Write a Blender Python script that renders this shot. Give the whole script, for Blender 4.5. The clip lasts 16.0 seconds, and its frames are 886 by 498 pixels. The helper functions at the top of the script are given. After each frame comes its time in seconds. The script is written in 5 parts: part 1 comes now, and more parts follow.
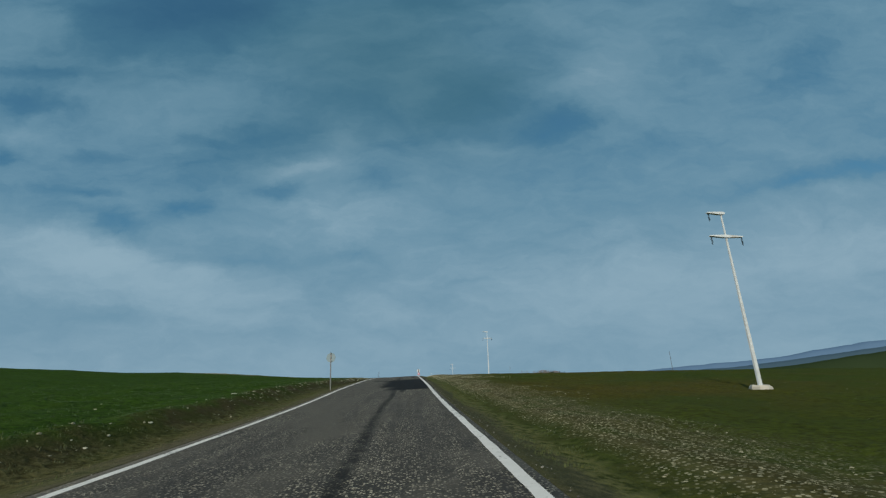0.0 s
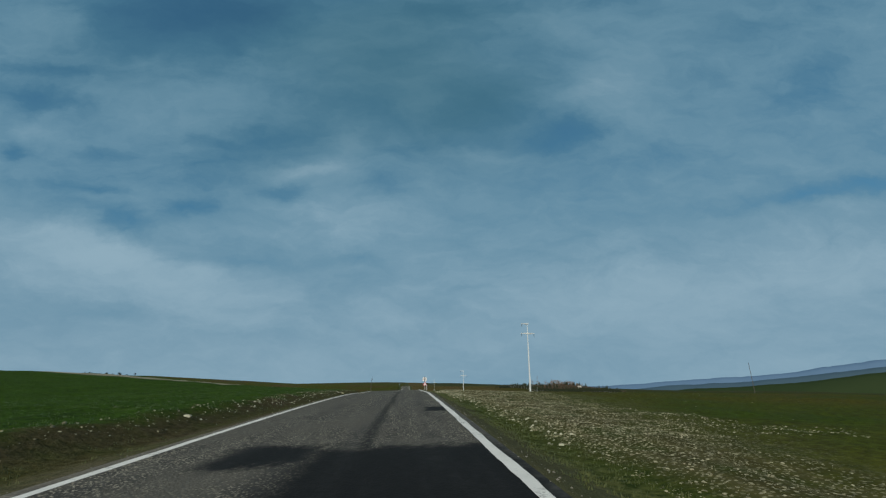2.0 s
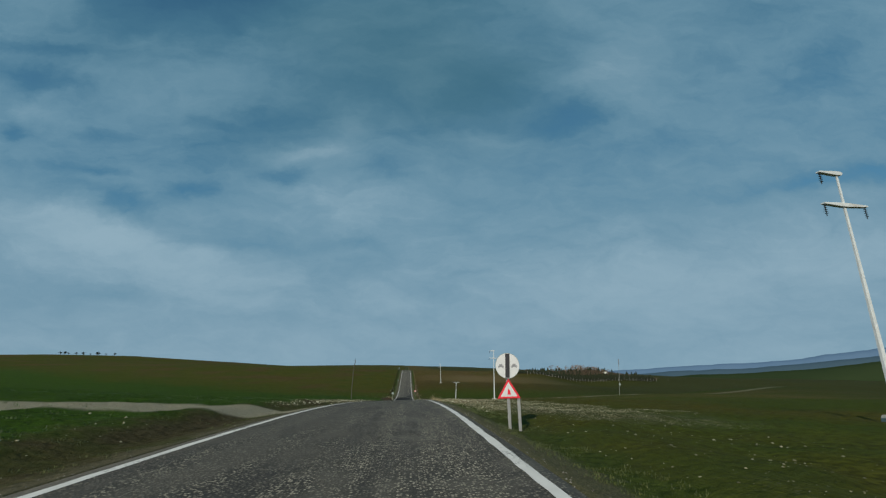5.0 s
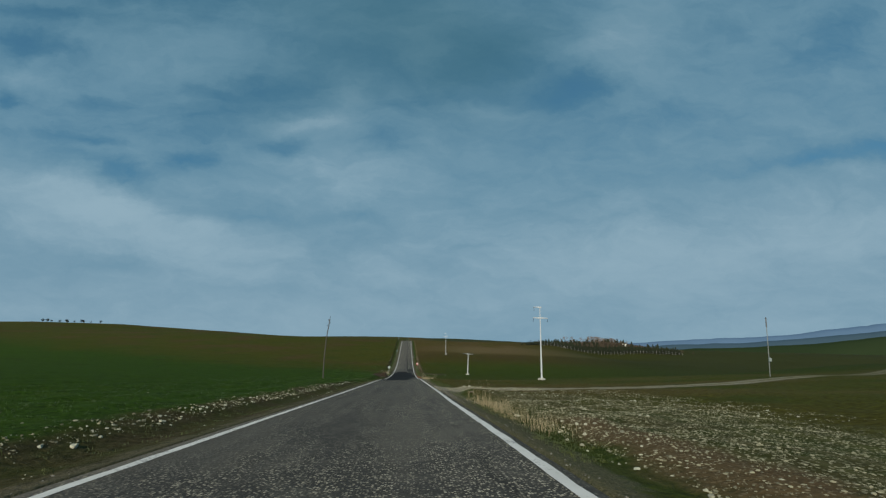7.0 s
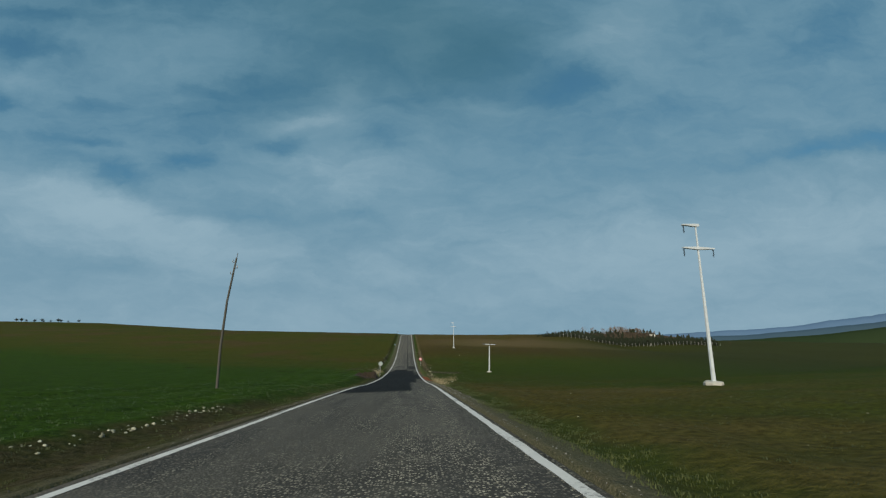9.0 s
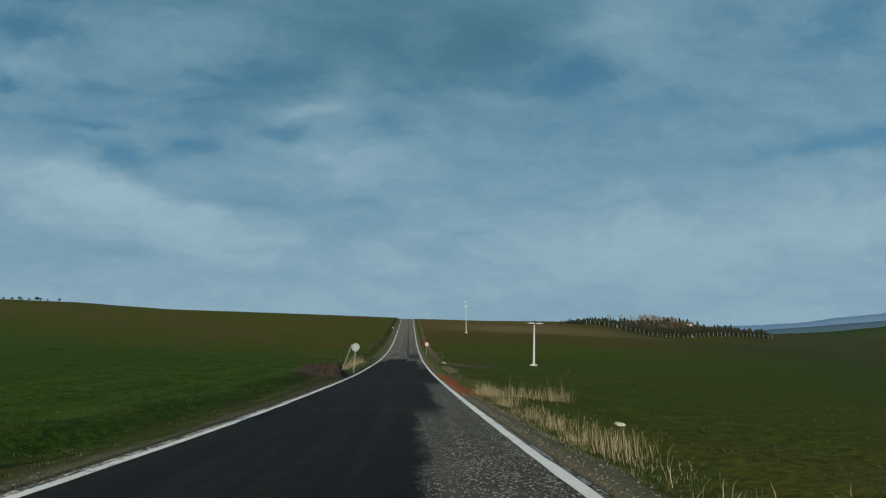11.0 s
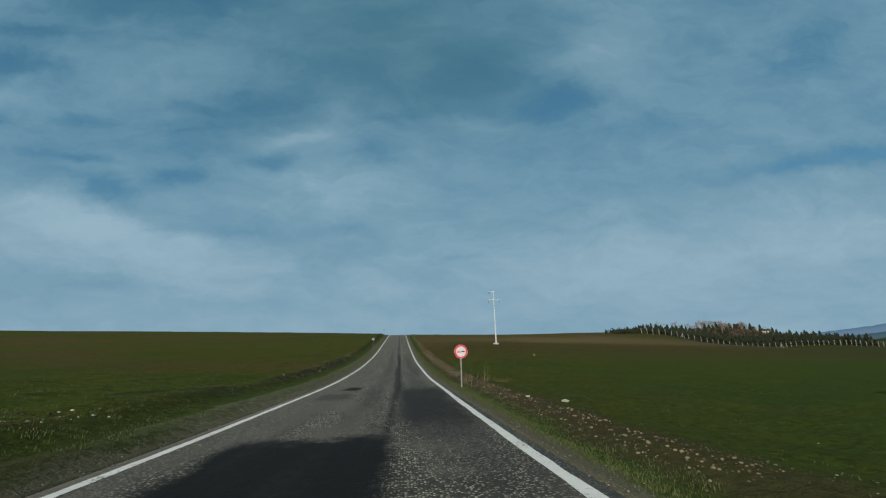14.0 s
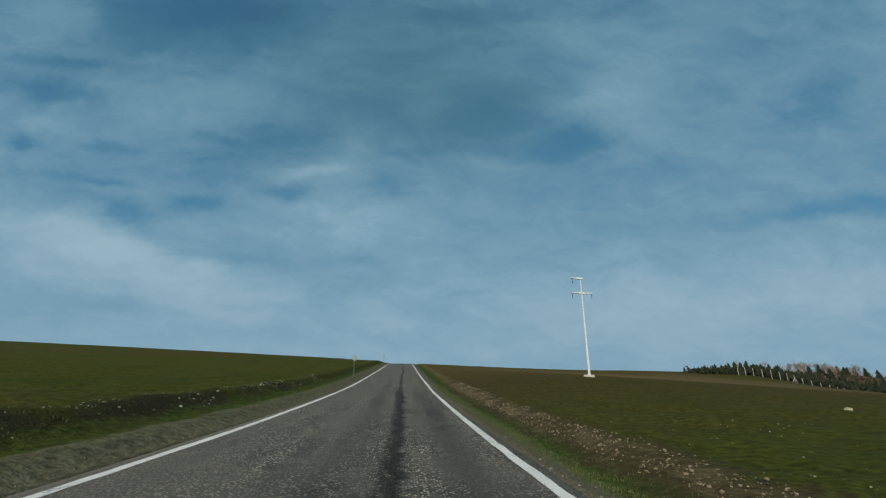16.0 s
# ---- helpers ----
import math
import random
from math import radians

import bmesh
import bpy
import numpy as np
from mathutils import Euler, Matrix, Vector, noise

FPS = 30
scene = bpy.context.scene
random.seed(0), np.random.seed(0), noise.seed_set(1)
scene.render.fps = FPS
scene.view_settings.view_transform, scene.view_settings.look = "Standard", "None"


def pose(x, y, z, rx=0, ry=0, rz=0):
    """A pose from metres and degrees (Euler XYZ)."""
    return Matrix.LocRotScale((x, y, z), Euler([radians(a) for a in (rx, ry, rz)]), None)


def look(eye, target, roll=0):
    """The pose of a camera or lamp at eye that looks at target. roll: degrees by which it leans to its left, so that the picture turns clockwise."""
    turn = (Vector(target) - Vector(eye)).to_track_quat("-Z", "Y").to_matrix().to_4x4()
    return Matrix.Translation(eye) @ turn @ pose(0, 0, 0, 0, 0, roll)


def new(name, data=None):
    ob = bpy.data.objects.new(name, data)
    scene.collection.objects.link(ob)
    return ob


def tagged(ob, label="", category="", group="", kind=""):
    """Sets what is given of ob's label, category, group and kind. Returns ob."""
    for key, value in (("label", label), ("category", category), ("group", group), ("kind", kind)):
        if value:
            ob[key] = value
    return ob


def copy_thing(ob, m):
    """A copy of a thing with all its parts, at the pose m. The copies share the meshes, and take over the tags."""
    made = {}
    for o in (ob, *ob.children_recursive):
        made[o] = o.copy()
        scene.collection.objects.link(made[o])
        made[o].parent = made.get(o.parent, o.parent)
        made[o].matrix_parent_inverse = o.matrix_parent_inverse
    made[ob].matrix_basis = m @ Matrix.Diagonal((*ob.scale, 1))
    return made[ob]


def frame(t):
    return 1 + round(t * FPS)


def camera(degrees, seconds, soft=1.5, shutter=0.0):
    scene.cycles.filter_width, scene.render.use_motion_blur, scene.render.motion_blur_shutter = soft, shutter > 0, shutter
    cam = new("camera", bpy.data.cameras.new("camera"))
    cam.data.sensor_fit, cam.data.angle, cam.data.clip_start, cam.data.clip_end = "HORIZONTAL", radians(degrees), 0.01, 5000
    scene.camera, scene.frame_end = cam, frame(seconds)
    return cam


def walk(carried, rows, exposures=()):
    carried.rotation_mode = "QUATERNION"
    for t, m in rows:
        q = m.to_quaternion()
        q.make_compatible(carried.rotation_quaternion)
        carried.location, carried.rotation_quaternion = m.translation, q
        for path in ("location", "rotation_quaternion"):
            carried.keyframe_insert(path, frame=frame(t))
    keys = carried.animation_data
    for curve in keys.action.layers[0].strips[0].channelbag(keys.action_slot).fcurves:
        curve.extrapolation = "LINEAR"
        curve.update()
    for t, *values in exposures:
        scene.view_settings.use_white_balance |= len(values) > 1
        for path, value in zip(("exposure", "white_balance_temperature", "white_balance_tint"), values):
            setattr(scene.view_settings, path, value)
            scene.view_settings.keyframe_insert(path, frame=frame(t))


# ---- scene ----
cam = camera(93.6, 16.0, soft=1.3)
PATH = [
    (0.0, pose(0.45, -19.70, 0.96, 106.72, 3.19, -4.61)),
    (0.5, pose(0.36, -11.16, 1.08, 107.01, 3.52, -4.84)),
    (1.0, pose(0.27, -2.63, 1.24, 107.46, 3.68, -5.02)),
    (1.5, pose(0.27, 5.90, 1.48, 107.37, 2.88, -4.81)),
    (2.0, pose(0.32, 14.44, 1.74, 107.52, 1.57, -4.65)),
    (2.5, pose(0.35, 23.00, 1.94, 106.87, 2.96, -4.60)),
    (3.0, pose(0.30, 31.57, 2.09, 106.88, 3.51, -4.61)),
    (3.5, pose(0.25, 40.15, 2.19, 105.94, 4.75, -4.54)),
    (4.0, pose(0.25, 48.71, 2.22, 105.47, 0.75, -4.55)),
    (4.5, pose(0.20, 57.29, 2.12, 105.05, 1.06, -4.59)),
    (5.0, pose(0.14, 65.86, 2.04, 105.42, 1.03, -4.62)),
    (5.5, pose(0.09, 74.43, 1.90, 104.54, 1.00, -4.66)),
    (6.0, pose(0.04, 83.00, 1.62, 103.68, 0.97, -4.70)),
    (6.5, pose(-0.01, 91.58, 1.18, 102.74, 0.94, -4.74)),
    (6.75, pose(-0.05, 95.87, 0.91, 102.93, 0.75, -4.72)),
    (7.0, pose(-0.09, 100.16, 0.63, 101.80, 0.56, -4.70)),
    (7.25, pose(-0.10, 104.46, 0.31, 102.21, 0.60, -4.74)),
    (7.5, pose(-0.10, 108.76, -0.01, 101.59, 0.64, -4.78)),
    (8.0, pose(-0.03, 117.39, -0.68, 101.27, 1.77, -4.77)),
    (8.20, pose(-0.04, 120.85, -0.95, 101.92, 1.73, -4.75)),
    (8.5, pose(-0.05, 126.04, -1.35, 101.43, 1.68, -4.72)),
    (9.0, pose(-0.05, 134.75, -2.02, 101.40, 1.40, -4.68)),
    (9.5, pose(-0.06, 143.46, -2.68, 101.26, 1.11, -4.64)),
    (10.0, pose(-0.07, 152.16, -3.34, 101.08, 0.83, -4.61)),
    (10.5, pose(-0.08, 160.87, -4.02, 100.86, 0.54, -4.57)),
    (11.0, pose(-0.08, 169.58, -4.74, 100.06, 0.26, -4.53)),
    (11.5, pose(-0.26, 178.44, -5.57, 101.47, -1.80, -3.57)),
    (12.0, pose(-0.25, 187.45, -6.29, 101.66, 0.50, -3.97)),
    (12.5, pose(-0.26, 196.53, -6.94, 102.22, 1.82, -4.67)),
    (12.75, pose(-0.29, 201.08, -7.22, 102.06, 1.38, -4.70)),
    (13.0, pose(-0.31, 205.63, -7.50, 102.71, 0.93, -4.73)),
    (13.5, pose(-0.24, 214.77, -7.93, 102.49, 2.90, -5.05)),
    (13.75, pose(-0.20, 219.41, -8.14, 103.86, 2.40, -5.38)),
    (14.0, pose(-0.16, 224.05, -8.36, 103.39, 1.91, -5.70)),
    (14.20, pose(-0.23, 227.82, -8.48, 103.62, 1.58, -5.60)),
    (14.35, pose(-0.28, 230.64, -8.57, 105.15, 1.34, -5.52)),
    (14.5, pose(-0.33, 233.47, -8.66, 105.06, 1.09, -5.44)),
    (14.75, pose(-0.31, 238.24, -8.75, 104.44, 1.50, -5.38)),
    (15.0, pose(-0.28, 243.00, -8.83, 106.18, 1.90, -5.33)),
    (15.25, pose(-0.24, 247.81, -8.88, 105.66, 1.20, -5.36)),
    (15.5, pose(-0.19, 252.61, -8.94, 107.34, 0.50, -5.38)),
    (15.75, pose(-0.17, 257.43, -8.90, 107.16, 0.03, -5.23)),
    (16.0, pose(-0.15, 262.25, -8.87, 108.15, -0.45, -5.09)),
]
walk(cam, PATH, exposures=[(0.0, 0.00, 6500, 10), (4.0, 0.02, 6540, 10), (8.5, 0.06, 6640, 10), (11.0, 0.15, 6720, 10), (13.5, 0.14, 6610, 10), (16.0, 0.14, 6530, 10)])

# ---- light ----
SUN_AZ, SUN_EL = 203.0, 27.0          # clockwise from the road's heading; degrees
sd = Vector((math.sin(radians(SUN_AZ)) * math.cos(radians(SUN_EL)), math.cos(radians(SUN_AZ)) * math.cos(radians(SUN_EL)), math.sin(radians(SUN_EL))))
sun = new("sun", bpy.data.lights.new("sun", 'SUN'))
sun.data.energy = 4.1
sun.data.angle = radians(0.6)
sun.data.color = (1.0, 0.90, 0.74)
sun.matrix_world = look((0, 0, 50), Vector((0, 0, 50)) - sd)


class NT:
    """Short hand for building node trees."""

    def __init__(self, tree):
        self.t, self.n, self.l = tree, tree.nodes, tree.links

    def put(self, sock, v):
        if isinstance(v, bpy.types.NodeSocket):
            self.l.new(v, sock)
        elif v is not None:
            if isinstance(v, tuple) and len(v) == 3 and sock.type == 'RGBA':
                v = (*v, 1)
            sock.default_value = v

    def node(self, kind, **kw):
        n = self.n.new(kind)
        for i, v in kw.pop("ins", {}).items():
            self.put(n.inputs[i], v)
        return n

    def math(self, op, a, b=None, c=None, clamp=False):
        n = self.n.new("ShaderNodeMath")
        n.operation, n.use_clamp = op, clamp
        for i, v in enumerate((a, b, c)):
            if v is not None:
                self.put(n.inputs[i], v)
        return n.outputs[0]

    def vmath(self, op, a, b=None):
        n = self.n.new("ShaderNodeVectorMath")
        n.operation = op
        self.put(n.inputs[0], a)
        if b is not None:
            self.put(n.inputs[3 if op == 'SCALE' else 1], b)
        return n.outputs["Value"] if op in ('DOT_PRODUCT', 'LENGTH', 'DISTANCE') else n.outputs["Vector"]

    def xyz(self, v):
        n = self.n.new("ShaderNodeSeparateXYZ")
        self.put(n.inputs[0], v)
        return n.outputs

    def vec(self, x=0.0, y=0.0, z=0.0):
        n = self.n.new("ShaderNodeCombineXYZ")
        for i, v in enumerate((x, y, z)):
            self.put(n.inputs[i], v)
        return n.outputs[0]

    def noise(self, v, scale, detail=3.0, rough=0.55, dist=0.0):
        n = self.n.new("ShaderNodeTexNoise")
        self.put(n.inputs["Vector"], v)
        for k, x in (("Scale", scale), ("Detail", detail), ("Roughness", rough), ("Distortion", dist)):
            self.put(n.inputs[k], x)
        return n.outputs["Fac"]

    def voronoi(self, v, scale, feature='F1', out="Distance"):
        n = self.n.new("ShaderNodeTexVoronoi")
        n.feature = feature
        self.put(n.inputs["Vector"], v)
        self.put(n.inputs["Scale"], scale)
        return n.outputs[out]

    def step(self, v, lo, hi, to0=0.0, to1=1.0):
        n = self.n.new("ShaderNodeMapRange")
        n.interpolation_type = 'SMOOTHSTEP'
        for k, x in zip(("Value", "From Min", "From Max", "To Min", "To Max"), (v, lo, hi, to0, to1)):
            self.put(n.inputs[k], x)
        return n.outputs[0]

    def band(self, v, lo, hi, soft):
        return self.math('MULTIPLY', self.step(v, lo - soft, lo + soft), self.step(v, hi - soft, hi + soft, 1.0, 0.0))

    def mix(self, f, a, b, mode='MIX'):
        n = self.n.new("ShaderNodeMix")
        n.data_type, n.blend_type = 'RGBA', mode
        self.put(n.inputs[0], f)
        self.put(n.inputs[6], a)
        self.put(n.inputs[7], b)
        return n.outputs[2]

    def bump(self, h, strength, dist):
        n = self.n.new("ShaderNodeBump")
        self.put(n.inputs["Height"], h)
        self.put(n.inputs["Strength"], strength)
        self.put(n.inputs["Distance"], dist)
        return n.outputs[0]


# sky: blue with thin streaky clouds
world = bpy.data.worlds.new("sky")
scene.world = world
world.use_nodes = True
w = NT(world.node_tree)
sky = w.n.new("ShaderNodeTexSky")
sky.sky_type = 'NISHITA'
sky.sun_disc = False
sky.sun_elevation = radians(SUN_EL)
sky.sun_rotation = radians(SUN_AZ)
sky.air_density, sky.dust_density, sky.ozone_density = 1.0, 0.6, 2.0
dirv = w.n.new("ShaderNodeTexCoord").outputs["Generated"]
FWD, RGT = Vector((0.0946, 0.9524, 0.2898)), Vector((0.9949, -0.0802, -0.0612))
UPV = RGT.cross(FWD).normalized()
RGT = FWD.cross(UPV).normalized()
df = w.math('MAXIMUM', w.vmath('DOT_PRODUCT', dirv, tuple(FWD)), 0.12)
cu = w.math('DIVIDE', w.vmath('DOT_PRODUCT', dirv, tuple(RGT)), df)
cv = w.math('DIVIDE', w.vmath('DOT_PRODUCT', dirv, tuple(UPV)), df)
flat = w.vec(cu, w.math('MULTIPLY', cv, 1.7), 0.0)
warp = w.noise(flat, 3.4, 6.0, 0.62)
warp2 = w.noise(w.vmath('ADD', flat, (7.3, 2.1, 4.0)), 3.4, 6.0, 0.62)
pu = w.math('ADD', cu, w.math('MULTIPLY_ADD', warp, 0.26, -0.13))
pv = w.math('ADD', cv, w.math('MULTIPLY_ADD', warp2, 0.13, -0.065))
# cirrus drawn out along the wind: coarse streaks, and fine fibres in them
streak = w.noise(w.vec(w.math('MULTIPLY_ADD', pv, 0.5, pu), w.math('MULTIPLY_ADD', pu, -0.25, w.math('MULTIPLY', pv, 2.6)), 1.7), 3.1, 6.0, 0.58, 0.3)
fine = w.noise(w.vec(w.math('MULTIPLY_ADD', pv, 0.4, pu), w.math('MULTIPLY_ADD', pu, -0.2, w.math('MULTIPLY', pv, 2.6)), 5.0), 8.0, 6.0, 0.66, 0.2)
low = w.step(w.xyz(dirv)[2], 0.0, 0.36, 1.0, 0.0)
high = w.step(w.xyz(dirv)[2], 0.30, 0.72)
thick = w.math('ADD', w.math('MULTIPLY_ADD', low, 0.25, 0.50), w.math('MULTIPLY', high, -0.10))
thick = w.math('ADD', thick, w.math('MULTIPLY_ADD', streak, 0.54, -0.27))
thick = w.math('ADD', thick, w.math('MULTIPLY_ADD', fine, 0.34, -0.17))
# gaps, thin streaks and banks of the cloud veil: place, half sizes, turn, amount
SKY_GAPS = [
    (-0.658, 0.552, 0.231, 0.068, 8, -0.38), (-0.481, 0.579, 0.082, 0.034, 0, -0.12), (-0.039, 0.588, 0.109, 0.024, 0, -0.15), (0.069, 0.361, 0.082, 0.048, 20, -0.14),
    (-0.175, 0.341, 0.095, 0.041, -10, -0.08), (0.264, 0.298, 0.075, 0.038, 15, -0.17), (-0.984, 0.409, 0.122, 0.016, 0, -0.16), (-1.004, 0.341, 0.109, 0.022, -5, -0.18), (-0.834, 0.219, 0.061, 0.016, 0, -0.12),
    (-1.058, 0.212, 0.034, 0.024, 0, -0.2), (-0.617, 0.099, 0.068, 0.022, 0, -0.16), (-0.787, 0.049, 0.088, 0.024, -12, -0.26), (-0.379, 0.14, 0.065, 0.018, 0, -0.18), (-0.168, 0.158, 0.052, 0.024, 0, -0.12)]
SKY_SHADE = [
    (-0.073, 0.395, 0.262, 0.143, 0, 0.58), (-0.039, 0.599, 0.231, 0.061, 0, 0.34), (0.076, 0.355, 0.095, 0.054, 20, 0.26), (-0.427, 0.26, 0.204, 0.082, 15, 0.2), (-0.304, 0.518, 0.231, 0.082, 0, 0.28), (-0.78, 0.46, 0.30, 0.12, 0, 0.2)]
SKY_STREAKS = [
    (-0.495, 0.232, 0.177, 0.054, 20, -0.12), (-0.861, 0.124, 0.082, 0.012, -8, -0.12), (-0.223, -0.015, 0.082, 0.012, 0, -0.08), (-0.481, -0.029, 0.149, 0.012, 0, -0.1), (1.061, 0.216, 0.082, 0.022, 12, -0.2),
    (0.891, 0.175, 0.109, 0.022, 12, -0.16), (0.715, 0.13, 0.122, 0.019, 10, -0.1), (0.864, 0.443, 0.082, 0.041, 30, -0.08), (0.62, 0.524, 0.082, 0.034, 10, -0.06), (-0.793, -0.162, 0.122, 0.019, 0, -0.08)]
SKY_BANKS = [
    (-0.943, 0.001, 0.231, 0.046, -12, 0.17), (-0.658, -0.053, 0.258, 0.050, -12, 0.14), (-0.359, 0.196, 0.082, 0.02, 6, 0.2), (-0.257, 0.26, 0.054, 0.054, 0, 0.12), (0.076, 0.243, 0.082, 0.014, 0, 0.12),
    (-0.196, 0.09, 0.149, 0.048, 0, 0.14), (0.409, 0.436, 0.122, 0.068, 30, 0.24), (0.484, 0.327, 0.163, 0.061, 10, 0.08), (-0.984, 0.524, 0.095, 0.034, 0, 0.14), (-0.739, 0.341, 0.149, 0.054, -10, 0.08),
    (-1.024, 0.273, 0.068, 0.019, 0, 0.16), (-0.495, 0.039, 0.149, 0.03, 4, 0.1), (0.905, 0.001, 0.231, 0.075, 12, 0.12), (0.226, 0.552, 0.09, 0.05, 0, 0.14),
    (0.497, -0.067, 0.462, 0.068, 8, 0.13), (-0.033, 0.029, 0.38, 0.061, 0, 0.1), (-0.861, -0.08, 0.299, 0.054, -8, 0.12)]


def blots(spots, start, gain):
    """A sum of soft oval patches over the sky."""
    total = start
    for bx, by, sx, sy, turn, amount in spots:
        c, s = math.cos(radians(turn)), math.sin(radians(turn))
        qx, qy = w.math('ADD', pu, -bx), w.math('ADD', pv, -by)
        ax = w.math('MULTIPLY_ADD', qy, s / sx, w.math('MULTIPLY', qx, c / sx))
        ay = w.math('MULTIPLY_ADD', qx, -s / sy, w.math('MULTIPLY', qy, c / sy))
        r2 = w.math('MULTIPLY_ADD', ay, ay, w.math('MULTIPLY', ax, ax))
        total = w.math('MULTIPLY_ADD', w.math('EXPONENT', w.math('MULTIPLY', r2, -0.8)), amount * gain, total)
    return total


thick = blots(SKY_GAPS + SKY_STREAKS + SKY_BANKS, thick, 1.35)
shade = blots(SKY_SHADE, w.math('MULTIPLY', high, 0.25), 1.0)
blue = w.mix(1.0, sky.outputs[0], (0.32, 0.74, 0.88), 'MULTIPLY')
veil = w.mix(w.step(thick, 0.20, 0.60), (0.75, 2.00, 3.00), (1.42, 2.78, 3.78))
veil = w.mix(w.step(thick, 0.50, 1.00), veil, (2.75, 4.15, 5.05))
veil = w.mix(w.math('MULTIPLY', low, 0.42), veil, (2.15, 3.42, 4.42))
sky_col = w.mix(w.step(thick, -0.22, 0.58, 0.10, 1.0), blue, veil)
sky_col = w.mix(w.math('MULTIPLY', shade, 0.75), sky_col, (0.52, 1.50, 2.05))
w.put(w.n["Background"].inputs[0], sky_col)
w.n["Background"].inputs[1].default_value = 0.1


# ---- materials ----
def material(name, rough=0.85):
    m = bpy.data.materials.new(name)
    m.use_nodes = True
    n = NT(m.node_tree)
    b = m.node_tree.nodes["Principled BSDF"]
    b.inputs["Roughness"].default_value = rough
    return m, n, b


def grained(name, dark, light, scale=6.0, rough=0.85, metal=0.0, bump=0.3, dist=0.01, island=False, stretch=(1, 1, 1), spots=None):
    """A surface whose colour wanders between two tones at two scales, with fine relief."""
    m, n, b = material(name, rough)
    p = n.n.new("ShaderNodeTexCoord").outputs["Object"]
    p = n.vmath('MULTIPLY', p, stretch)
    a, f = n.noise(p, scale, 4.0, 0.6), n.noise(p, scale * 9, 3.0, 0.6)
    k = n.math('MULTIPLY_ADD', f, 0.5, n.math('MULTIPLY', a, 0.7))
    if island:
        r = n.n.new("ShaderNodeNewGeometry").outputs["Random Per Island"]
        k = n.math('MULTIPLY_ADD', r, 0.9, n.math('MULTIPLY', k, 0.5))
    else:
        r = n.n.new("ShaderNodeObjectInfo").outputs["Random"]
        k = n.math('MULTIPLY_ADD', r, 0.16, k)
    col = n.mix(n.step(k, 0.3, 0.95), dark, light)
    if spots:
        col = n.mix(n.step(n.noise(p, scale * 0.6, 5.0, 0.7), 0.56, 0.68), col, spots)
    n.put(b.inputs["Base Color"], col)
    b.inputs["Metallic"].default_value = metal
    n.put(b.inputs["Normal"], n.bump(f, bump, dist))
    return m


M_CONCRETE = grained("pale_concrete", (0.34, 0.37, 0.385), (0.54, 0.60, 0.63), 1.6, 0.85, spots=(0.38, 0.40, 0.40))
M_SLAB = grained("footing_concrete", (0.26, 0.255, 0.22), (0.47, 0.46, 0.41), 3.0, 0.9, bump=0.6, dist=0.03)
M_STEEL = grained("galvanised_steel", (0.30, 0.31, 0.32), (0.46, 0.47, 0.48), 8.0, 0.45, 0.7, 0.1)
M_SIGN_BACK = grained("bare_sign_back", (0.21, 0.26, 0.255), (0.30, 0.35, 0.335), 4.0, 0.5, 0.3, 0.05)
M_PALEBACK = grained("weathered_sign_back", (0.135, 0.208, 0.245), (0.165, 0.238, 0.270), 4.0, 0.6, 0.0, 0.05)
M_WHITE = grained("white_sign_face", (0.46, 0.49, 0.51), (0.57, 0.59, 0.61), 5.0, 0.4, 0, 0.03)
M_RED = grained("red_sign_film", (0.50, 0.015, 0.03), (0.62, 0.03, 0.05), 5.0, 0.4, 0, 0.03)
M_BLACK = grained("black_sign_film", (0.012, 0.012, 0.015), (0.03, 0.03, 0.035), 5.0, 0.45, 0, 0.03)
M_GREY = grained("grey_sign_film", (0.16, 0.17, 0.19), (0.24, 0.25, 0.27), 5.0, 0.45, 0, 0.03)
M_GLASSY = grained("dark_insulator", (0.015, 0.02, 0.025), (0.05, 0.06, 0.07), 9.0, 0.25, 0, 0.05)
M_WOOD = grained("weathered_wood", (0.03, 0.032, 0.028), (0.075, 0.072, 0.06), 2.0, 0.9, stretch=(6, 6, 0.5))
M_POST = grained("dull_steel_post", (0.075, 0.08, 0.085), (0.16, 0.165, 0.17), 6.0, 0.6, 0.2, 0.1)
M_FENCE = grained("grey_fence_concrete", (0.24, 0.24, 0.225), (0.40, 0.395, 0.37), 2.0, 0.9)
M_PIPE = grained("stained_pipe_concrete", (0.07, 0.055, 0.04), (0.20, 0.165, 0.125), 4.0, 0.9, bump=0.5)
M_PALEWOOD = grained("grey_weathered_post", (0.12, 0.14, 0.14), (0.23, 0.25, 0.24), 3.0, 0.85, stretch=(4, 4, 0.4))
M_STONE = grained("pale_limestone", (0.10, 0.096, 0.056), (0.32, 0.305, 0.20), 5.0, 0.9, bump=0.6, dist=0.02, island=True)
M_PALESTONE = grained("bleached_limestone", (0.13, 0.13, 0.088), (0.41, 0.41, 0.31), 5.0, 0.9, bump=0.6, dist=0.02, island=True)
M_GRAVEL = grained("mixed_gravel", (0.055, 0.053, 0.046), (0.20, 0.19, 0.162), 9.0, 0.9, bump=0.5, dist=0.01, island=True)
M_CLOD = grained("brown_clods", (0.020, 0.015, 0.007), (0.115, 0.090, 0.055), 5.0, 0.95, bump=0.7, dist=0.02, island=True)
M_DRYCLOD = grained("dry_clods", (0.026, 0.020, 0.009), (0.195, 0.158, 0.098), 5.0, 0.95, bump=0.7, dist=0.02, island=True)
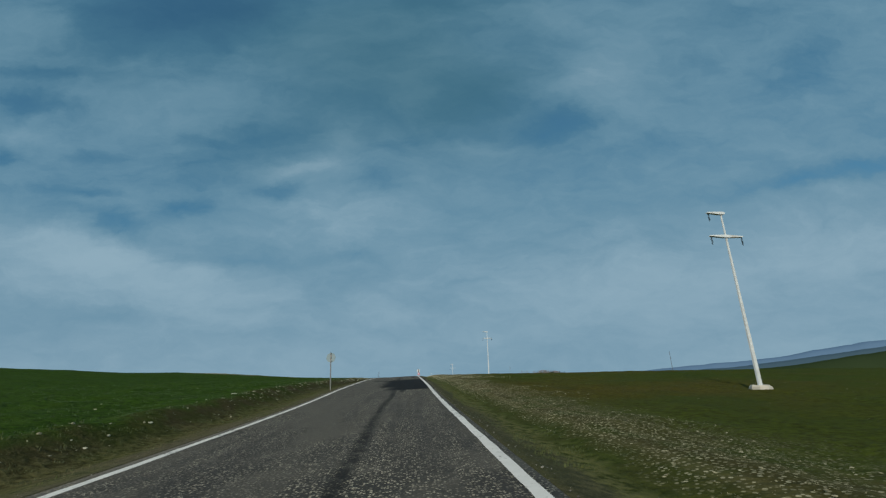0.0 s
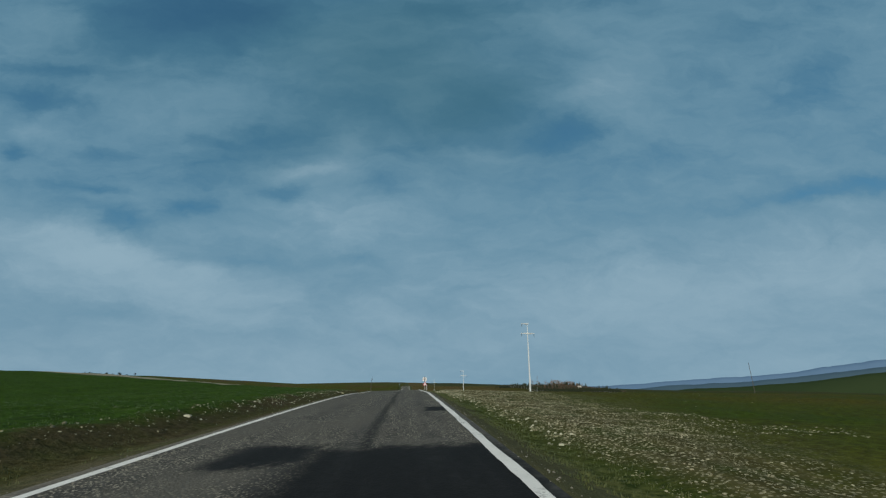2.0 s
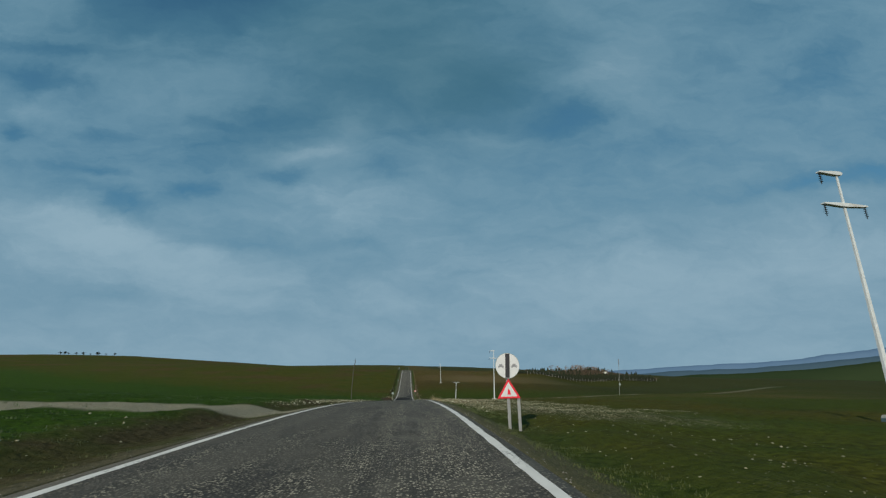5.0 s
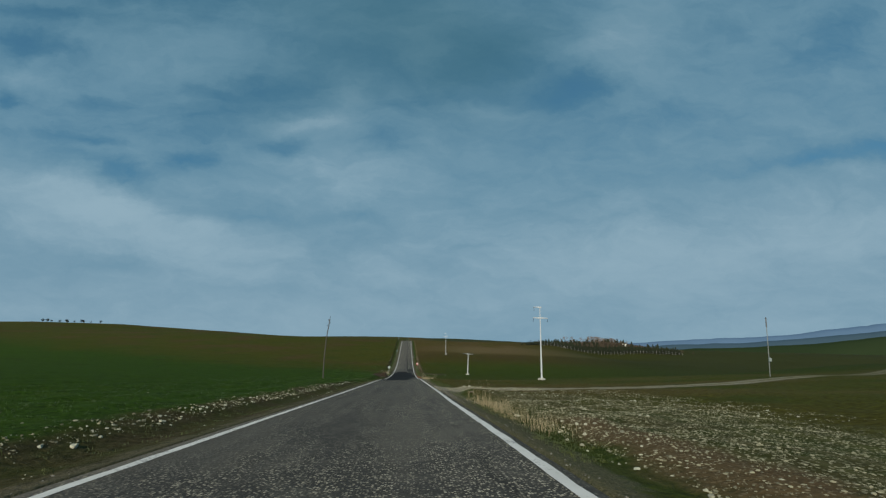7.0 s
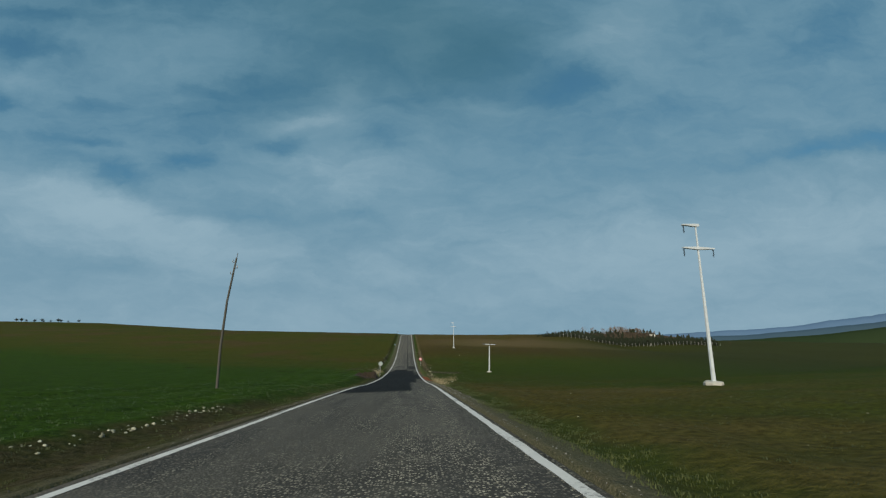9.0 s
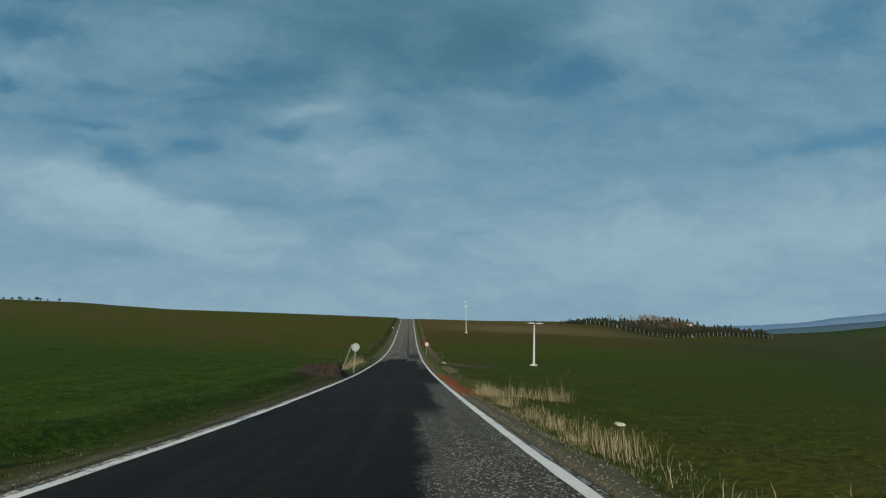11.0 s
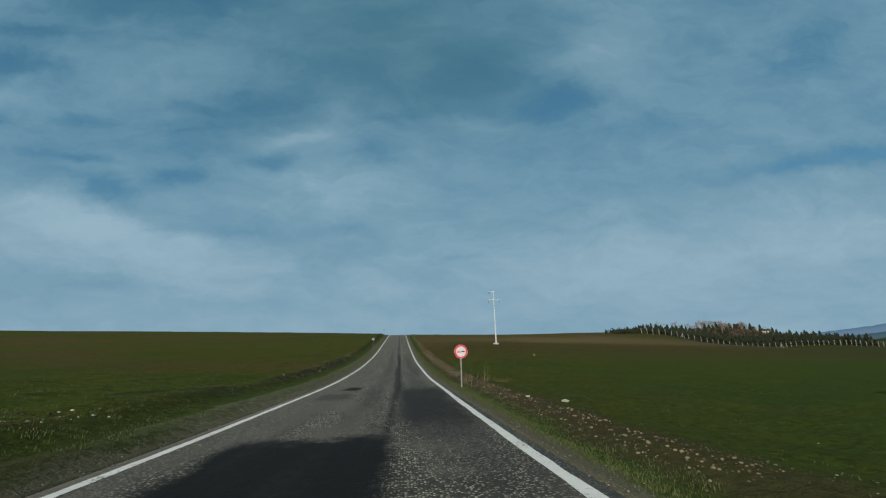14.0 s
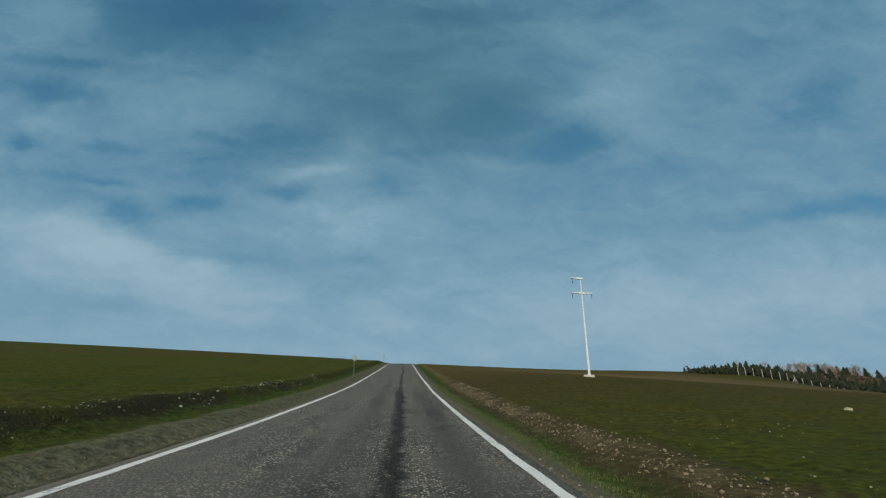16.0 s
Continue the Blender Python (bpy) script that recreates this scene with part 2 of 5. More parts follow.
M_HEAPCLOD = grained("dark_clods", (0.010, 0.007, 0.003), (0.050, 0.032, 0.015), 5.0, 0.95, bump=0.7, dist=0.02, island=True)
M_EARTH = grained("dug_earth", (0.010, 0.0065, 0.003), (0.038, 0.024, 0.011), 3.0, 0.95, bump=1.0, dist=0.08, spots=(0.054, 0.035, 0.017))
M_GRASS = grained("verge_grass", (0.015, 0.029, 0.004), (0.060, 0.076, 0.016), 2.0, 0.7, bump=0, island=True)
M_CROP = grained("young_wheat", (0.012, 0.029, 0.002), (0.029, 0.066, 0.005), 2.0, 0.65, bump=0, island=True)
M_SPARSE = grained("sparse_wheat", (0.016, 0.026, 0.004), (0.034, 0.048, 0.008), 2.0, 0.7, bump=0, island=True)
M_STRAW = grained("dry_straw", (0.115, 0.093, 0.047), (0.315, 0.270, 0.165), 2.0, 0.8, bump=0, island=True)
M_RUST = grained("rusty_weeds", (0.050, 0.032, 0.014), (0.15, 0.102, 0.052), 2.0, 0.9, bump=0, island=True)
M_NEEDLE = grained("dark_conifer", (0.006, 0.011, 0.004), (0.017, 0.027, 0.010), 3.0, 0.95, bump=0.4, dist=0.05)
M_BARK = grained("grey_brown_bark", (0.07, 0.05, 0.04), (0.16, 0.125, 0.10), 4.0, 0.9)
M_TWIG = grained("bare_twigs", (0.10, 0.075, 0.06), (0.20, 0.16, 0.13), 4.0, 0.9, island=True)
M_SCRUB = grained("russet_scrub", (0.026, 0.019, 0.011), (0.075, 0.054, 0.032), 1.0, 0.9, bump=0.5, dist=0.1, island=True)
M_PAINTED = grained("plastered_wall", (0.55, 0.53, 0.48), (0.68, 0.66, 0.6), 1.0, 0.8)

# ---- the road's profile: distance along it and height ----
PROFILE = [(-60, -0.72), (-20, -0.34), (0, 0.00), (12, 0.38), (24, 0.66), (36, 0.85), (48, 0.92), (60, 0.79), (72, 0.66), (84, 0.28), (96, -0.39), (108, -1.25), (120, -2.18), (132, -3.11), (144, -4.02), (156, -4.94), (168, -5.90), (180, -7.00), (192, -7.92), (204, -8.71), (216, -9.29), (228, -9.81), (240, -10.08), (252, -10.24), (270, -10.02), (290, -9.30), (310, -8.12), (330, -6.75), (350, -5.36), (370, -4.00), (385, -3.10), (400, -2.60), (415, -2.60), (440, -3.30), (500, -6.00), (600, -10.00)]
PY = np.array([p[0] for p in PROFILE], float)
PZ = np.array([p[1] for p in PROFILE], float)
PS = np.gradient(PZ, PY)


def road_z(y):
    y = np.clip(np.asarray(y, float), PY[0], PY[-1])
    i = np.clip(np.searchsorted(PY, y) - 1, 0, len(PY) - 2)
    g = PY[i + 1] - PY[i]
    u = (y - PY[i]) / g
    return ((2 * u**3 - 3 * u**2 + 1) * PZ[i] + (u**3 - 2 * u**2 + u) * g * PS[i]
            + (3 * u**2 - 2 * u**3) * PZ[i + 1] + (u**3 - u**2) * g * PS[i + 1])


def hashed(ix, iy):
    v = np.sin(ix * 127.1 + iy * 311.7) * 43758.5453
    return v - np.floor(v)


def value_noise(x, y):
    ix, iy = np.floor(x), np.floor(y)
    u, v = x - ix, y - iy
    u, v = u * u * (3 - 2 * u), v * v * (3 - 2 * v)
    a, b, c, d = hashed(ix, iy), hashed(ix + 1, iy), hashed(ix, iy + 1), hashed(ix + 1, iy + 1)
    return (a * (1 - u) + b * u) * (1 - v) + (c * (1 - u) + d * u) * v - 0.5


def fbm(x, y, octaves=3):
    return sum(value_noise(x * 2.03**k + 17 * k, y * 2.03**k - 9 * k) / 2**k for k in range(octaves))


def bell(v, c, g):
    return np.exp(-((v - c) / g) ** 2)


def smooth(v, lo, hi):
    u = np.clip((v - lo) / (hi - lo), 0, 1)
    return u * u * (3 - 2 * u)


ROAD_L, ROAD_R = -4.2, 1.77            # the edge lines; the asphalt goes a little further
EDGE_L, EDGE_R = -4.5, 2.02


def ground_z(x, y):
    x, y = np.asarray(x, float), np.asarray(y, float)
    s, r = np.maximum(0, -x - 5.5), np.maximum(0, x - 3.5)
    z = road_z(y) + (0.045 + 0.029 * bell(y, 40, 60) + 0.016 * smooth(y, 395, 470)) * 260 * (1 - np.exp(-s / 260))
    z = z + 20 * bell(x, -490, 280) * bell(y, 670, 180)
    rr = np.minimum(r, 190)
    z = z - 0.03 * rr - 0.00012 * rr**2 - 0.02 * np.clip(r - 190, 0, 500)
    z = z + 1.6 * bell(y, 303, 35) * (1 - np.exp(-r / 8)) * np.exp(-r / 60) - 0.5 * bell(y, 225, 30) * (1 - np.exp(-r / 8))
    z = z - 112 * smooth(r, 260, 2400) - 4.2 * bell(x, 124, 24) * bell(y, 350, 27) + 0.9 * bell(x, 92, 12) * bell(y, 368, 14) + 1.5 * bell(x, 80, 28) * bell(y, 375, 32) + 1.5 * bell(x, 82, 28) * bell(y, 165, 40) - 0.50 * bell(y, 2, 30) * (1 - np.exp(-r / 9)) - 0.40 * bell(y, 84, 26) * (1 - np.exp(-r / 8)) - 0.35 * bell(y, 158, 28) * (1 - np.exp(-r / 6)) * np.exp(-r / 30) - 0.25 * bell(y, 230, 20) * (1 - np.exp(-r / 6)) * np.exp(-r / 30)
    z = z + 2.6 * bell(x, 134, 27) * bell(y, 389, 17) + 3.0 * bell(x, 150, 60) * bell(y, 440, 45) + 1.3 * bell(x, 46, 26) * bell(y, 146, 40)
    # verges: shallow ditches, and the field's bank on the far side
    z = z + 0.16 * bell(x, 3.3, 0.9) * bell(y, 131.3, 2.6) - 0.16 * bell(x, -6.1, 0.7) + (0.22 * smooth(-x, 6.2, 8.0) + 0.08 * bell(x, -7.7, 0.5)) * (0.5 + 0.7 * bell(y, 0, 45)) - 0.20 * bell(x, 3.3, 0.7) + 0.05 * bell(x, 4.8, 0.8)
    z = z + 0.30 * smooth(-x, 4.6, 5.5) * smooth(y, 180, 200) + 0.14 * smooth(-x, 6.6, 7.4) * smooth(y, 250, 268) + 0.27 * bell(x, 3.75, 0.6) * bell(y, 126.6, 0.8)
    z = z + 0.75 * bell(x, -56, 16) * bell(y, 38, 20) - 0.85 * bell(x, -24, 13) * bell(y, 40, 17) + 1.3 * bell(x, -46, 18) * bell(y, 84, 20)
    z = z + 5.2 * bell(x, 112, 34) * bell(y, 186, 36)
    far = np.abs(x + 1.2)
    track = 131.3 + 0.0145 * np.clip(x - 12, 0, 22) ** 2 + 0.58 * np.maximum(0, x - 34)
    rough = smooth(far, 4.2, 7.0) * (1 - 0.85 * bell(y, track, 3.4) * smooth(x, 1.5, 3.0))
    z = z + rough * (0.16 * fbm(x * 0.9, y * 0.9) + 0.10 * fbm(x * 0.15 + 3, y * 0.15)) + 0.03 * smooth(far, 3.5, 4.0) * fbm(x * 2.1, y * 2.1)
    z = z + smooth(far, 60, 400) * 3.0 * fbm(x * 0.012, y * 0.012)
    z = z - 0.05 * smooth(far, 3.25, 3.6)
    return np.where((x > EDGE_L + 0.05) & (x < EDGE_R - 0.05), road_z(y) - 0.15, z)


def gz(x, y):
    return float(ground_z(x, y))


def mesh_of(name, verts, faces, mat, smooth_shade=False):
    """A mesh from arrays of corners and of faces that all have the same number of corners."""
    verts, faces = np.asarray(verts, np.float32), np.asarray(faces, np.int32)
    me = bpy.data.meshes.new(name)
    me.vertices.add(len(verts))
    me.vertices.foreach_set("co", verts.ravel())
    k = faces.shape[1]
    me.loops.add(faces.size)
    me.loops.foreach_set("vertex_index", faces.ravel())
    me.polygons.add(len(faces))
    me.polygons.foreach_set("loop_start", np.arange(len(faces), dtype=np.int32) * k)
    me.polygons.foreach_set("loop_total", np.full(len(faces), k, np.int32))
    me.polygons.foreach_set("use_smooth", np.full(len(faces), smooth_shade))
    me.update(calc_edges=True)
    me.materials.append(mat)
    return me


def sheet(name, xs, ys, f, mat):
    X, Y = np.meshgrid(xs, ys)
    n = len(xs)
    i = (np.arange(len(ys) - 1)[:, None] * n + np.arange(n - 1)[None, :]).ravel()
    verts = np.stack([X.ravel(), Y.ravel(), np.asarray(f(X, Y), float).ravel()], 1)
    return new(name, mesh_of(name, verts, np.stack([i, i + 1, i + n + 1, i + n], 1), mat, True))


# ---- ground ----
def ground_material():
    m, n, b = material("fields_and_verges", 0.95)
    p = n.n.new("ShaderNodeTexCoord").outputs["Object"]
    x, y, _ = n.xyz(p)
    big, mid, fine, grit = n.noise(p, 0.035, 4.0), n.noise(p, 0.5, 4.0, 0.6), n.noise(p, 5.0, 4.0, 0.65), n.noise(p, 28.0, 3.0, 0.7)
    xw = n.math('ADD', x, n.math('MULTIPLY_ADD', mid, 1.6, n.math('MULTIPLY_ADD', fine, 0.7, -1.15)))
    yw = n.math('ADD', y, n.math('MULTIPLY_ADD', big, 50.0, n.math('MULTIPLY_ADD', mid, 8.0, -29.0)))
    row = n.math('SINE', n.math('MULTIPLY', n.math('MULTIPLY_ADD', y, 0.12, x), 2.1))
    green = n.mix(n.step(n.math('MULTIPLY_ADD', row, 0.02, fine), 0.30, 0.70), (0.013, 0.028, 0.0024), (0.033, 0.073, 0.0055))
    green = n.mix(n.step(mid, 0.50, 0.76), green, (0.036, 0.068, 0.005))
    olive = n.mix(n.step(fine, 0.30, 0.70), (0.030, 0.028, 0.003), (0.078, 0.070, 0.010))
    brown = n.mix(n.step(fine, 0.30, 0.70), (0.034, 0.024, 0.007), (0.084, 0.062, 0.021))
    olive = n.mix(n.step(n.noise(p, 0.11, 4.0), 0.50, 0.66), olive, n.mix(fine, (0.020, 0.030, 0.004), (0.054, 0.062, 0.009)))
    upper = n.mix(n.step(big, 0.46, 0.68), n.mix(0.25, olive, green), brown)
    # left of the road: wheat, then bare hillside
    lft = n.mix(n.step(n.math('MULTIPLY_ADD', x, 0.56, yw), 204.0, 230.0), green, n.mix(0.45, olive, green))
    tram = n.math('FRACT', n.math('MULTIPLY', n.math('ADD', n.math('MULTIPLY_ADD', x, -0.22, y), n.math('MULTIPLY', big, 30.0)), 0.125))
    lft = n.mix(n.math('MULTIPLY', n.step(tram, 0.05, 0.10, 1.0, 0.0), n.math('MULTIPLY', n.step(y, 195.0, 215.0), 0.55)), lft, (0.018, 0.017, 0.006))
    lft = n.mix(n.step(n.math('MULTIPLY_ADD', x, 0.56, yw), 226.0, 262.0), lft, upper)
    # right of the road: stony fallow, a green hollow, bare hillside
    rgt = n.mix(n.step(n.math('MULTIPLY_ADD', x, 0.004, big), 0.40, 0.68), n.mix(0.15, olive, brown), n.mix(0.60, olive, green))
    rgt = n.mix(n.math('MULTIPLY', n.band(yw, 165.0, 262.0, 20.0), 0.5), rgt, n.mix(0.35, green, (0.030, 0.029, 0.006)))
    rgt = n.mix(n.math('MULTIPLY', n.band(yw, 118.0, 166.0, 12.0), n.step(n.noise(n.vec(n.math('MULTIPLY', x, 0.3), y, 6.0), 0.09, 4.0, 0.6), 0.42, 0.62, 0.15, 0.75)), rgt, n.mix(n.step(fine, 0.3, 0.7), (0.052, 0.038, 0.011), (0.108, 0.082, 0.028)))
    rgt = n.mix(n.step(yw, 258.0, 300.0), rgt, n.vmath('SCALE', n.mix(n.step(big, 0.40, 0.60), brown, n.mix(0.55, olive, brown)), n.step(yw, 300.0, 325.0, 0.88, 1.22)))
    pale = n.math('MULTIPLY', n.band(yw, 318.0, 352.0, 10.0), n.band(x, 20.0, 110.0, 20.0))
    rgt = n.mix(n.math('MULTIPLY', pale, 0.6), rgt, (0.13, 0.095, 0.048))
    rgt = n.mix(n.step(n.math('MULTIPLY_ADD', mid, 20.0, x), 50.0, 130.0, 0.0, 0.85), rgt, n.mix(big, (0.017, 0.027, 0.006), (0.036, 0.044, 0.013)))
    col = n.mix(n.step(x, -2.0, 0.0), lft, rgt)
    # stony ground beside the road
    stony = n.math('MULTIPLY', n.math('MULTIPLY', n.step(xw, 2.9, 3.7), n.step(n.math('ADD', xw, n.step(y, 18.0, 40.0, 4.0, 0.0)), 7.5, 13.0, 1.0, 0.0)), n.math('MAXIMUM', n.step(yw, 58.0, 72.0, 1.0, 0.0), n.band(yw, 84.0, 117.0, 4.0)))
    cell = n.voronoi(p, 15.0)
    ctone = n.xyz(n.voronoi(p, 15.0, out="Color"))[0]
    chips = n.math('MULTIPLY', n.step(cell, 0.34, 0.46, 1.0, 0.0), n.step(n.noise(p, 0.8, 3.0), 0.28, 0.50, 0.35, 1.0))
    furrow = n.step(n.math('SINE', n.math('MULTIPLY_ADD', mid, 3.0, n.math('MULTIPLY', x, 7.5))), -0.2, 0.9)
    col = n.mix(n.math('MULTIPLY', stony, 0.95), col, n.mix(n.step(xw, 5.0, 10.0, 0.0, 0.75), n.mix(n.math('MULTIPLY', furrow, 0.45), n.mix(n.step(mid, 0.44, 0.60), (0.050, 0.045, 0.016), (0.034, 0.044, 0.009)), (0.100, 0.090, 0.040)), n.mix(furrow, (0.034, 0.042, 0.010), (0.070, 0.076, 0.024))))
    col = n.mix(n.math('MULTIPLY', stony, n.math('MULTIPLY', chips, n.step(ctone, 0.15, 0.9, 0.15, 1.0))), col, n.mix(ctone, (0.120, 0.112, 0.060), (0.41, 0.385, 0.255)))
    # verges
    verge = n.mix(n.math('MULTIPLY', n.step(mid, 0.40, 0.62), n.step(x, -2.0, 2.0, 0.6, 0.3)), n.mix(fine, (0.014, 0.024, 0.003), (0.058, 0.072, 0.014)), n.mix(fine, (0.024, 0.019, 0.007), (0.080, 0.064, 0.027)))
    xv = n.math('ADD', xw, n.math('MULTIPLY', n.step(y, 140.0, 165.0), n.step(x, -4.0, -2.0, -1.3, 0.0)))
    wob = n.math('ADD', y, n.math('MULTIPLY_ADD', mid, 5.0, -2.5))
    verge = n.mix(n.math('MULTIPLY', n.step(y, 200.0, 212.0), n.band(xw, 2.4, 3.4, 0.2)), verge, n.mix(fine, (0.016, 0.038, 0.003), (0.050, 0.092, 0.012)))
    col = n.mix(n.band(xv, -7.6, 3.9, 0.5), col, verge)
    col = n.mix(n.math('MULTIPLY', n.band(x, -7.4, -4.4, 0.5), n.step(y, 172.0, 195.0, 0.0, 0.4)), col, (0.013, 0.016, 0.004))
    dirt = n.mix(fine, (0.026, 0.018, 0.009), (0.085, 0.062, 0.036))
    # bare trodden earth between the near line and the stones, grown over in places
    bare = n.math('MULTIPLY', n.band(xw, -7.3, -4.7, 0.35), n.step(wob, 148.0, 162.0, 1.0, 0.0))
    bare = n.math('MULTIPLY', bare, n.step(n.noise(n.vec(x, n.math('MULTIPLY', y, 0.35), 2.0), 0.55, 4.0, 0.6), 0.36, 0.56, 1.0, 0.45))
    bare = n.math('MULTIPLY', bare, n.step(wob, 8.0, 30.0, 0.45, 1.0))
    col = n.mix(n.math('MULTIPLY', bare, 0.85), col, n.mix(n.step(fine, 0.3, 0.7), (0.020, 0.015, 0.007), (0.072, 0.056, 0.030)))
    # the mown strip beside the line on the other side
    strip_g = n.math('MULTIPLY', n.band(xw, 2.55, 3.55, 0.22), n.math('MAXIMUM', n.step(wob, 122.0, 128.0, 1.0, 0.0), n.step(wob, 203.0, 210.0)))
    col = n.mix(n.math('MULTIPLY', strip_g, n.step(mid, 0.36, 0.56, 0.75, 0.35)), col, n.mix(n.step(fine, 0.3, 0.7), (0.013, 0.026, 0.003), (0.050, 0.070, 0.013)))
    pale_g = n.math('MULTIPLY', n.math('MAXIMUM', n.band(xw, 2.5, 3.3, 0.25), n.math('MULTIPLY', n.band(xw, -6.6, -4.9, 0.4), 0.6)), n.step(wob, 12.0, 30.0, 0.7, 0.0))
    col = n.mix(n.math('MULTIPLY', pale_g, n.step(fine, 0.36, 0.6)), col, (0.135, 0.130, 0.052))
    wide_g = n.math('MULTIPLY', n.band(xw, 2.5, 3.5, 0.25), n.band(wob, 205.0, 228.0, 2.0))
    col = n.mix(n.math('MULTIPLY', wide_g, 0.8), col, n.mix(n.step(fine, 0.3, 0.7), (0.022, 0.036, 0.004), (0.074, 0.088, 0.018)))
    # red-brown earth where stones were dug out
    dug = n.math('MULTIPLY', n.band(xw, 3.6, 4.9, 0.4), n.band(wob, 92.0, 112.0, 2.0))
    col = n.mix(n.math('MULTIPLY', dug, 0.7), col, n.mix(fine, (0.060, 0.036, 0.018), (0.150, 0.098, 0.056)))
    berm = n.band(xw, -8.2, -6.5, 0.4)
    col = n.mix(n.math('MULTIPLY', berm, n.math('MULTIPLY', n.step(mid, 0.44, 0.64), n.step(y, 120.0, 150.0, 0.30, 0.12))), col, dirt)
    col = n.mix(n.math('MULTIPLY', n.math('MULTIPLY', n.band(xw, -7.7, -6.5, 0.35), n.step(n.noise(p, 0.22, 3.0), 0.42, 0.56, 0.15, 1.0)), n.band(yw, 238.0, 300.0, 8.0)), col, n.mix(fine, (0.010, 0.009, 0.004), (0.042, 0.038, 0.018)))
    clods = n.math('MULTIPLY', n.band(xw, 3.3, 4.8, 0.4), n.band(yw, 226.0, 300.0, 10.0))
    edge = n.math('MULTIPLY', n.math('MULTIPLY', n.band(xw, 3.85, 4.5, 0.22), n.step(wob, 236.0, 250.0)), n.step(n.noise(n.vec(x, n.math('MULTIPLY', y, 0.4), 8.0), 1.1, 4.0, 0.65), 0.40, 0.56, 0.2, 1.0))
    mud = n.math('MULTIPLY', n.band(xw, 4.3, 11.0, 0.6), n.band(n.math('MULTIPLY_ADD', xw, -0.9, wob), 212.0, 221.0, 1.2))
    mud = n.math('MAXIMUM', mud, n.math('MULTIPLY', n.band(xw, 2.95, 3.9, 0.25), n.band(y, 200.0, 218.0, 2.0)))
    col = n.mix(n.math('MULTIPLY', n.math('MAXIMUM', clods, mud), 0.85), col, n.mix(fine, (0.022, 0.017, 0.008), (0.070, 0.054, 0.029)))
    col = n.mix(n.math('MULTIPLY', edge, 0.45), col, n.mix(n.step(fine, 0.3, 0.7), (0.075, 0.058, 0.028), (0.190, 0.158, 0.094)))
    churned = n.math('MULTIPLY', n.band(xw, -7.4, -4.2, 0.5), n.band(y, 197.5, 205.0, 1.5))
    col = n.mix(n.math('MULTIPLY', churned, n.step(n.math('MULTIPLY_ADD', fine, 0.3, mid), 0.5, 0.68, 0.25, 0.95)), col, n.mix(fine, (0.018, 0.012, 0.006), (0.062, 0.042, 0.024)))
    gravel = n.mix(n.step(grit, 0.3, 0.7), (0.055, 0.048, 0.033), (0.19, 0.168, 0.122))
    side = n.math('MAXIMUM', n.math('MULTIPLY', n.math('MAXIMUM', n.band(xw, -5.0, -4.0, 0.25), n.math('MULTIPLY', n.band(xw, -5.6, -4.0, 0.4), n.step(y, 20.0, 130.0, 0.5, 0.0))), n.math('MULTIPLY', n.step(y, 150.0, 175.0, 0.5, 0.75), n.math('MULTIPLY', n.step(n.math('ABSOLUTE', n.math('ADD', y, -191.0)), 12.0, 20.0, 0.85, 1.0), n.math('SUBTRACT', 1.0, n.math('MULTIPLY', n.band(wob, 206.0, 224.0, 2.0), 0.75))))),
                  n.math('MULTIPLY', n.band(xw, 1.5, 2.75, 0.2), n.step(y, 120.0, 175.0, 0.5, 0.75)))
    gravel = n.mix(n.math('MULTIPLY', n.step(y, 55.0, 80.0, 0.65, 0.0), n.step(x, 0.0, 1.0)), gravel, (0.034, 0.031, 0.023))
    gravel = n.mix(n.math('MULTIPLY', n.step(x, -4.0, -3.0, 0.5, 0.0), n.step(y, 170.0, 190.0)), gravel, (0.030, 0.028, 0.020))
    col = n.mix(side, col, gravel)
    late = n.step(wob, 228.0, 240.0)
    grown = n.math('MULTIPLY', n.band(xw, -6.9, -4.6, 0.3), n.band(wob, 206.0, 224.0, 2.0))
    col = n.mix(n.math('MULTIPLY', grown, 0.7), col, n.mix(n.step(fine, 0.3, 0.7), (0.012, 0.023, 0.003), (0.036, 0.054, 0.009)))
    col = n.mix(n.math('MULTIPLY', n.math('MULTIPLY', n.band(xw, -6.75, -5.3, 0.25), late), n.step(mid, 0.36, 0.60, 0.85, 0.5)), col, n.mix(n.step(fine, 0.3, 0.7), (0.018, 0.032, 0.004), (0.060, 0.085, 0.016)))
    col = n.mix(n.math('MULTIPLY', n.math('MULTIPLY', n.band(xw, -5.75, -4.0, 0.25), late), 0.75), col, n.mix(n.step(fine, 0.3, 0.7), (0.060, 0.058, 0.032), (0.150, 0.146, 0.090)))
    red = n.math('MULTIPLY', n.band(xw, 1.6, 3.05, 0.18), n.math('MAXIMUM', n.band(n.math('ADD', y, n.math('MULTIPLY_ADD', mid, 6.0, -3.0)), 187.0, 203.0, 0.8), n.math('MULTIPLY', n.band(wob, 213.0, 221.5, 0.8), n.step(xw, 2.45, 2.8, 0.5, 0.0))))
    col = n.mix(red, col, n.mix(fine, (0.15, 0.045, 0.018), (0.29, 0.10, 0.045)))
    spread = n.math('MULTIPLY', n.math('MULTIPLY', n.step(xw, 1.5, 1.9), n.step(n.math('MULTIPLY_ADD', n.step(y, 119.0, 129.0), -1.3, xw), 2.0, 2.4, 1.0, 0.0)), n.band(y, 118.0, 131.0, 2.0))
    col = n.mix(n.math('MULTIPLY', spread, 0.85), col, n.mix(n.step(grit, 0.3, 0.7), (0.060, 0.054, 0.040), (0.175, 0.160, 0.120)))
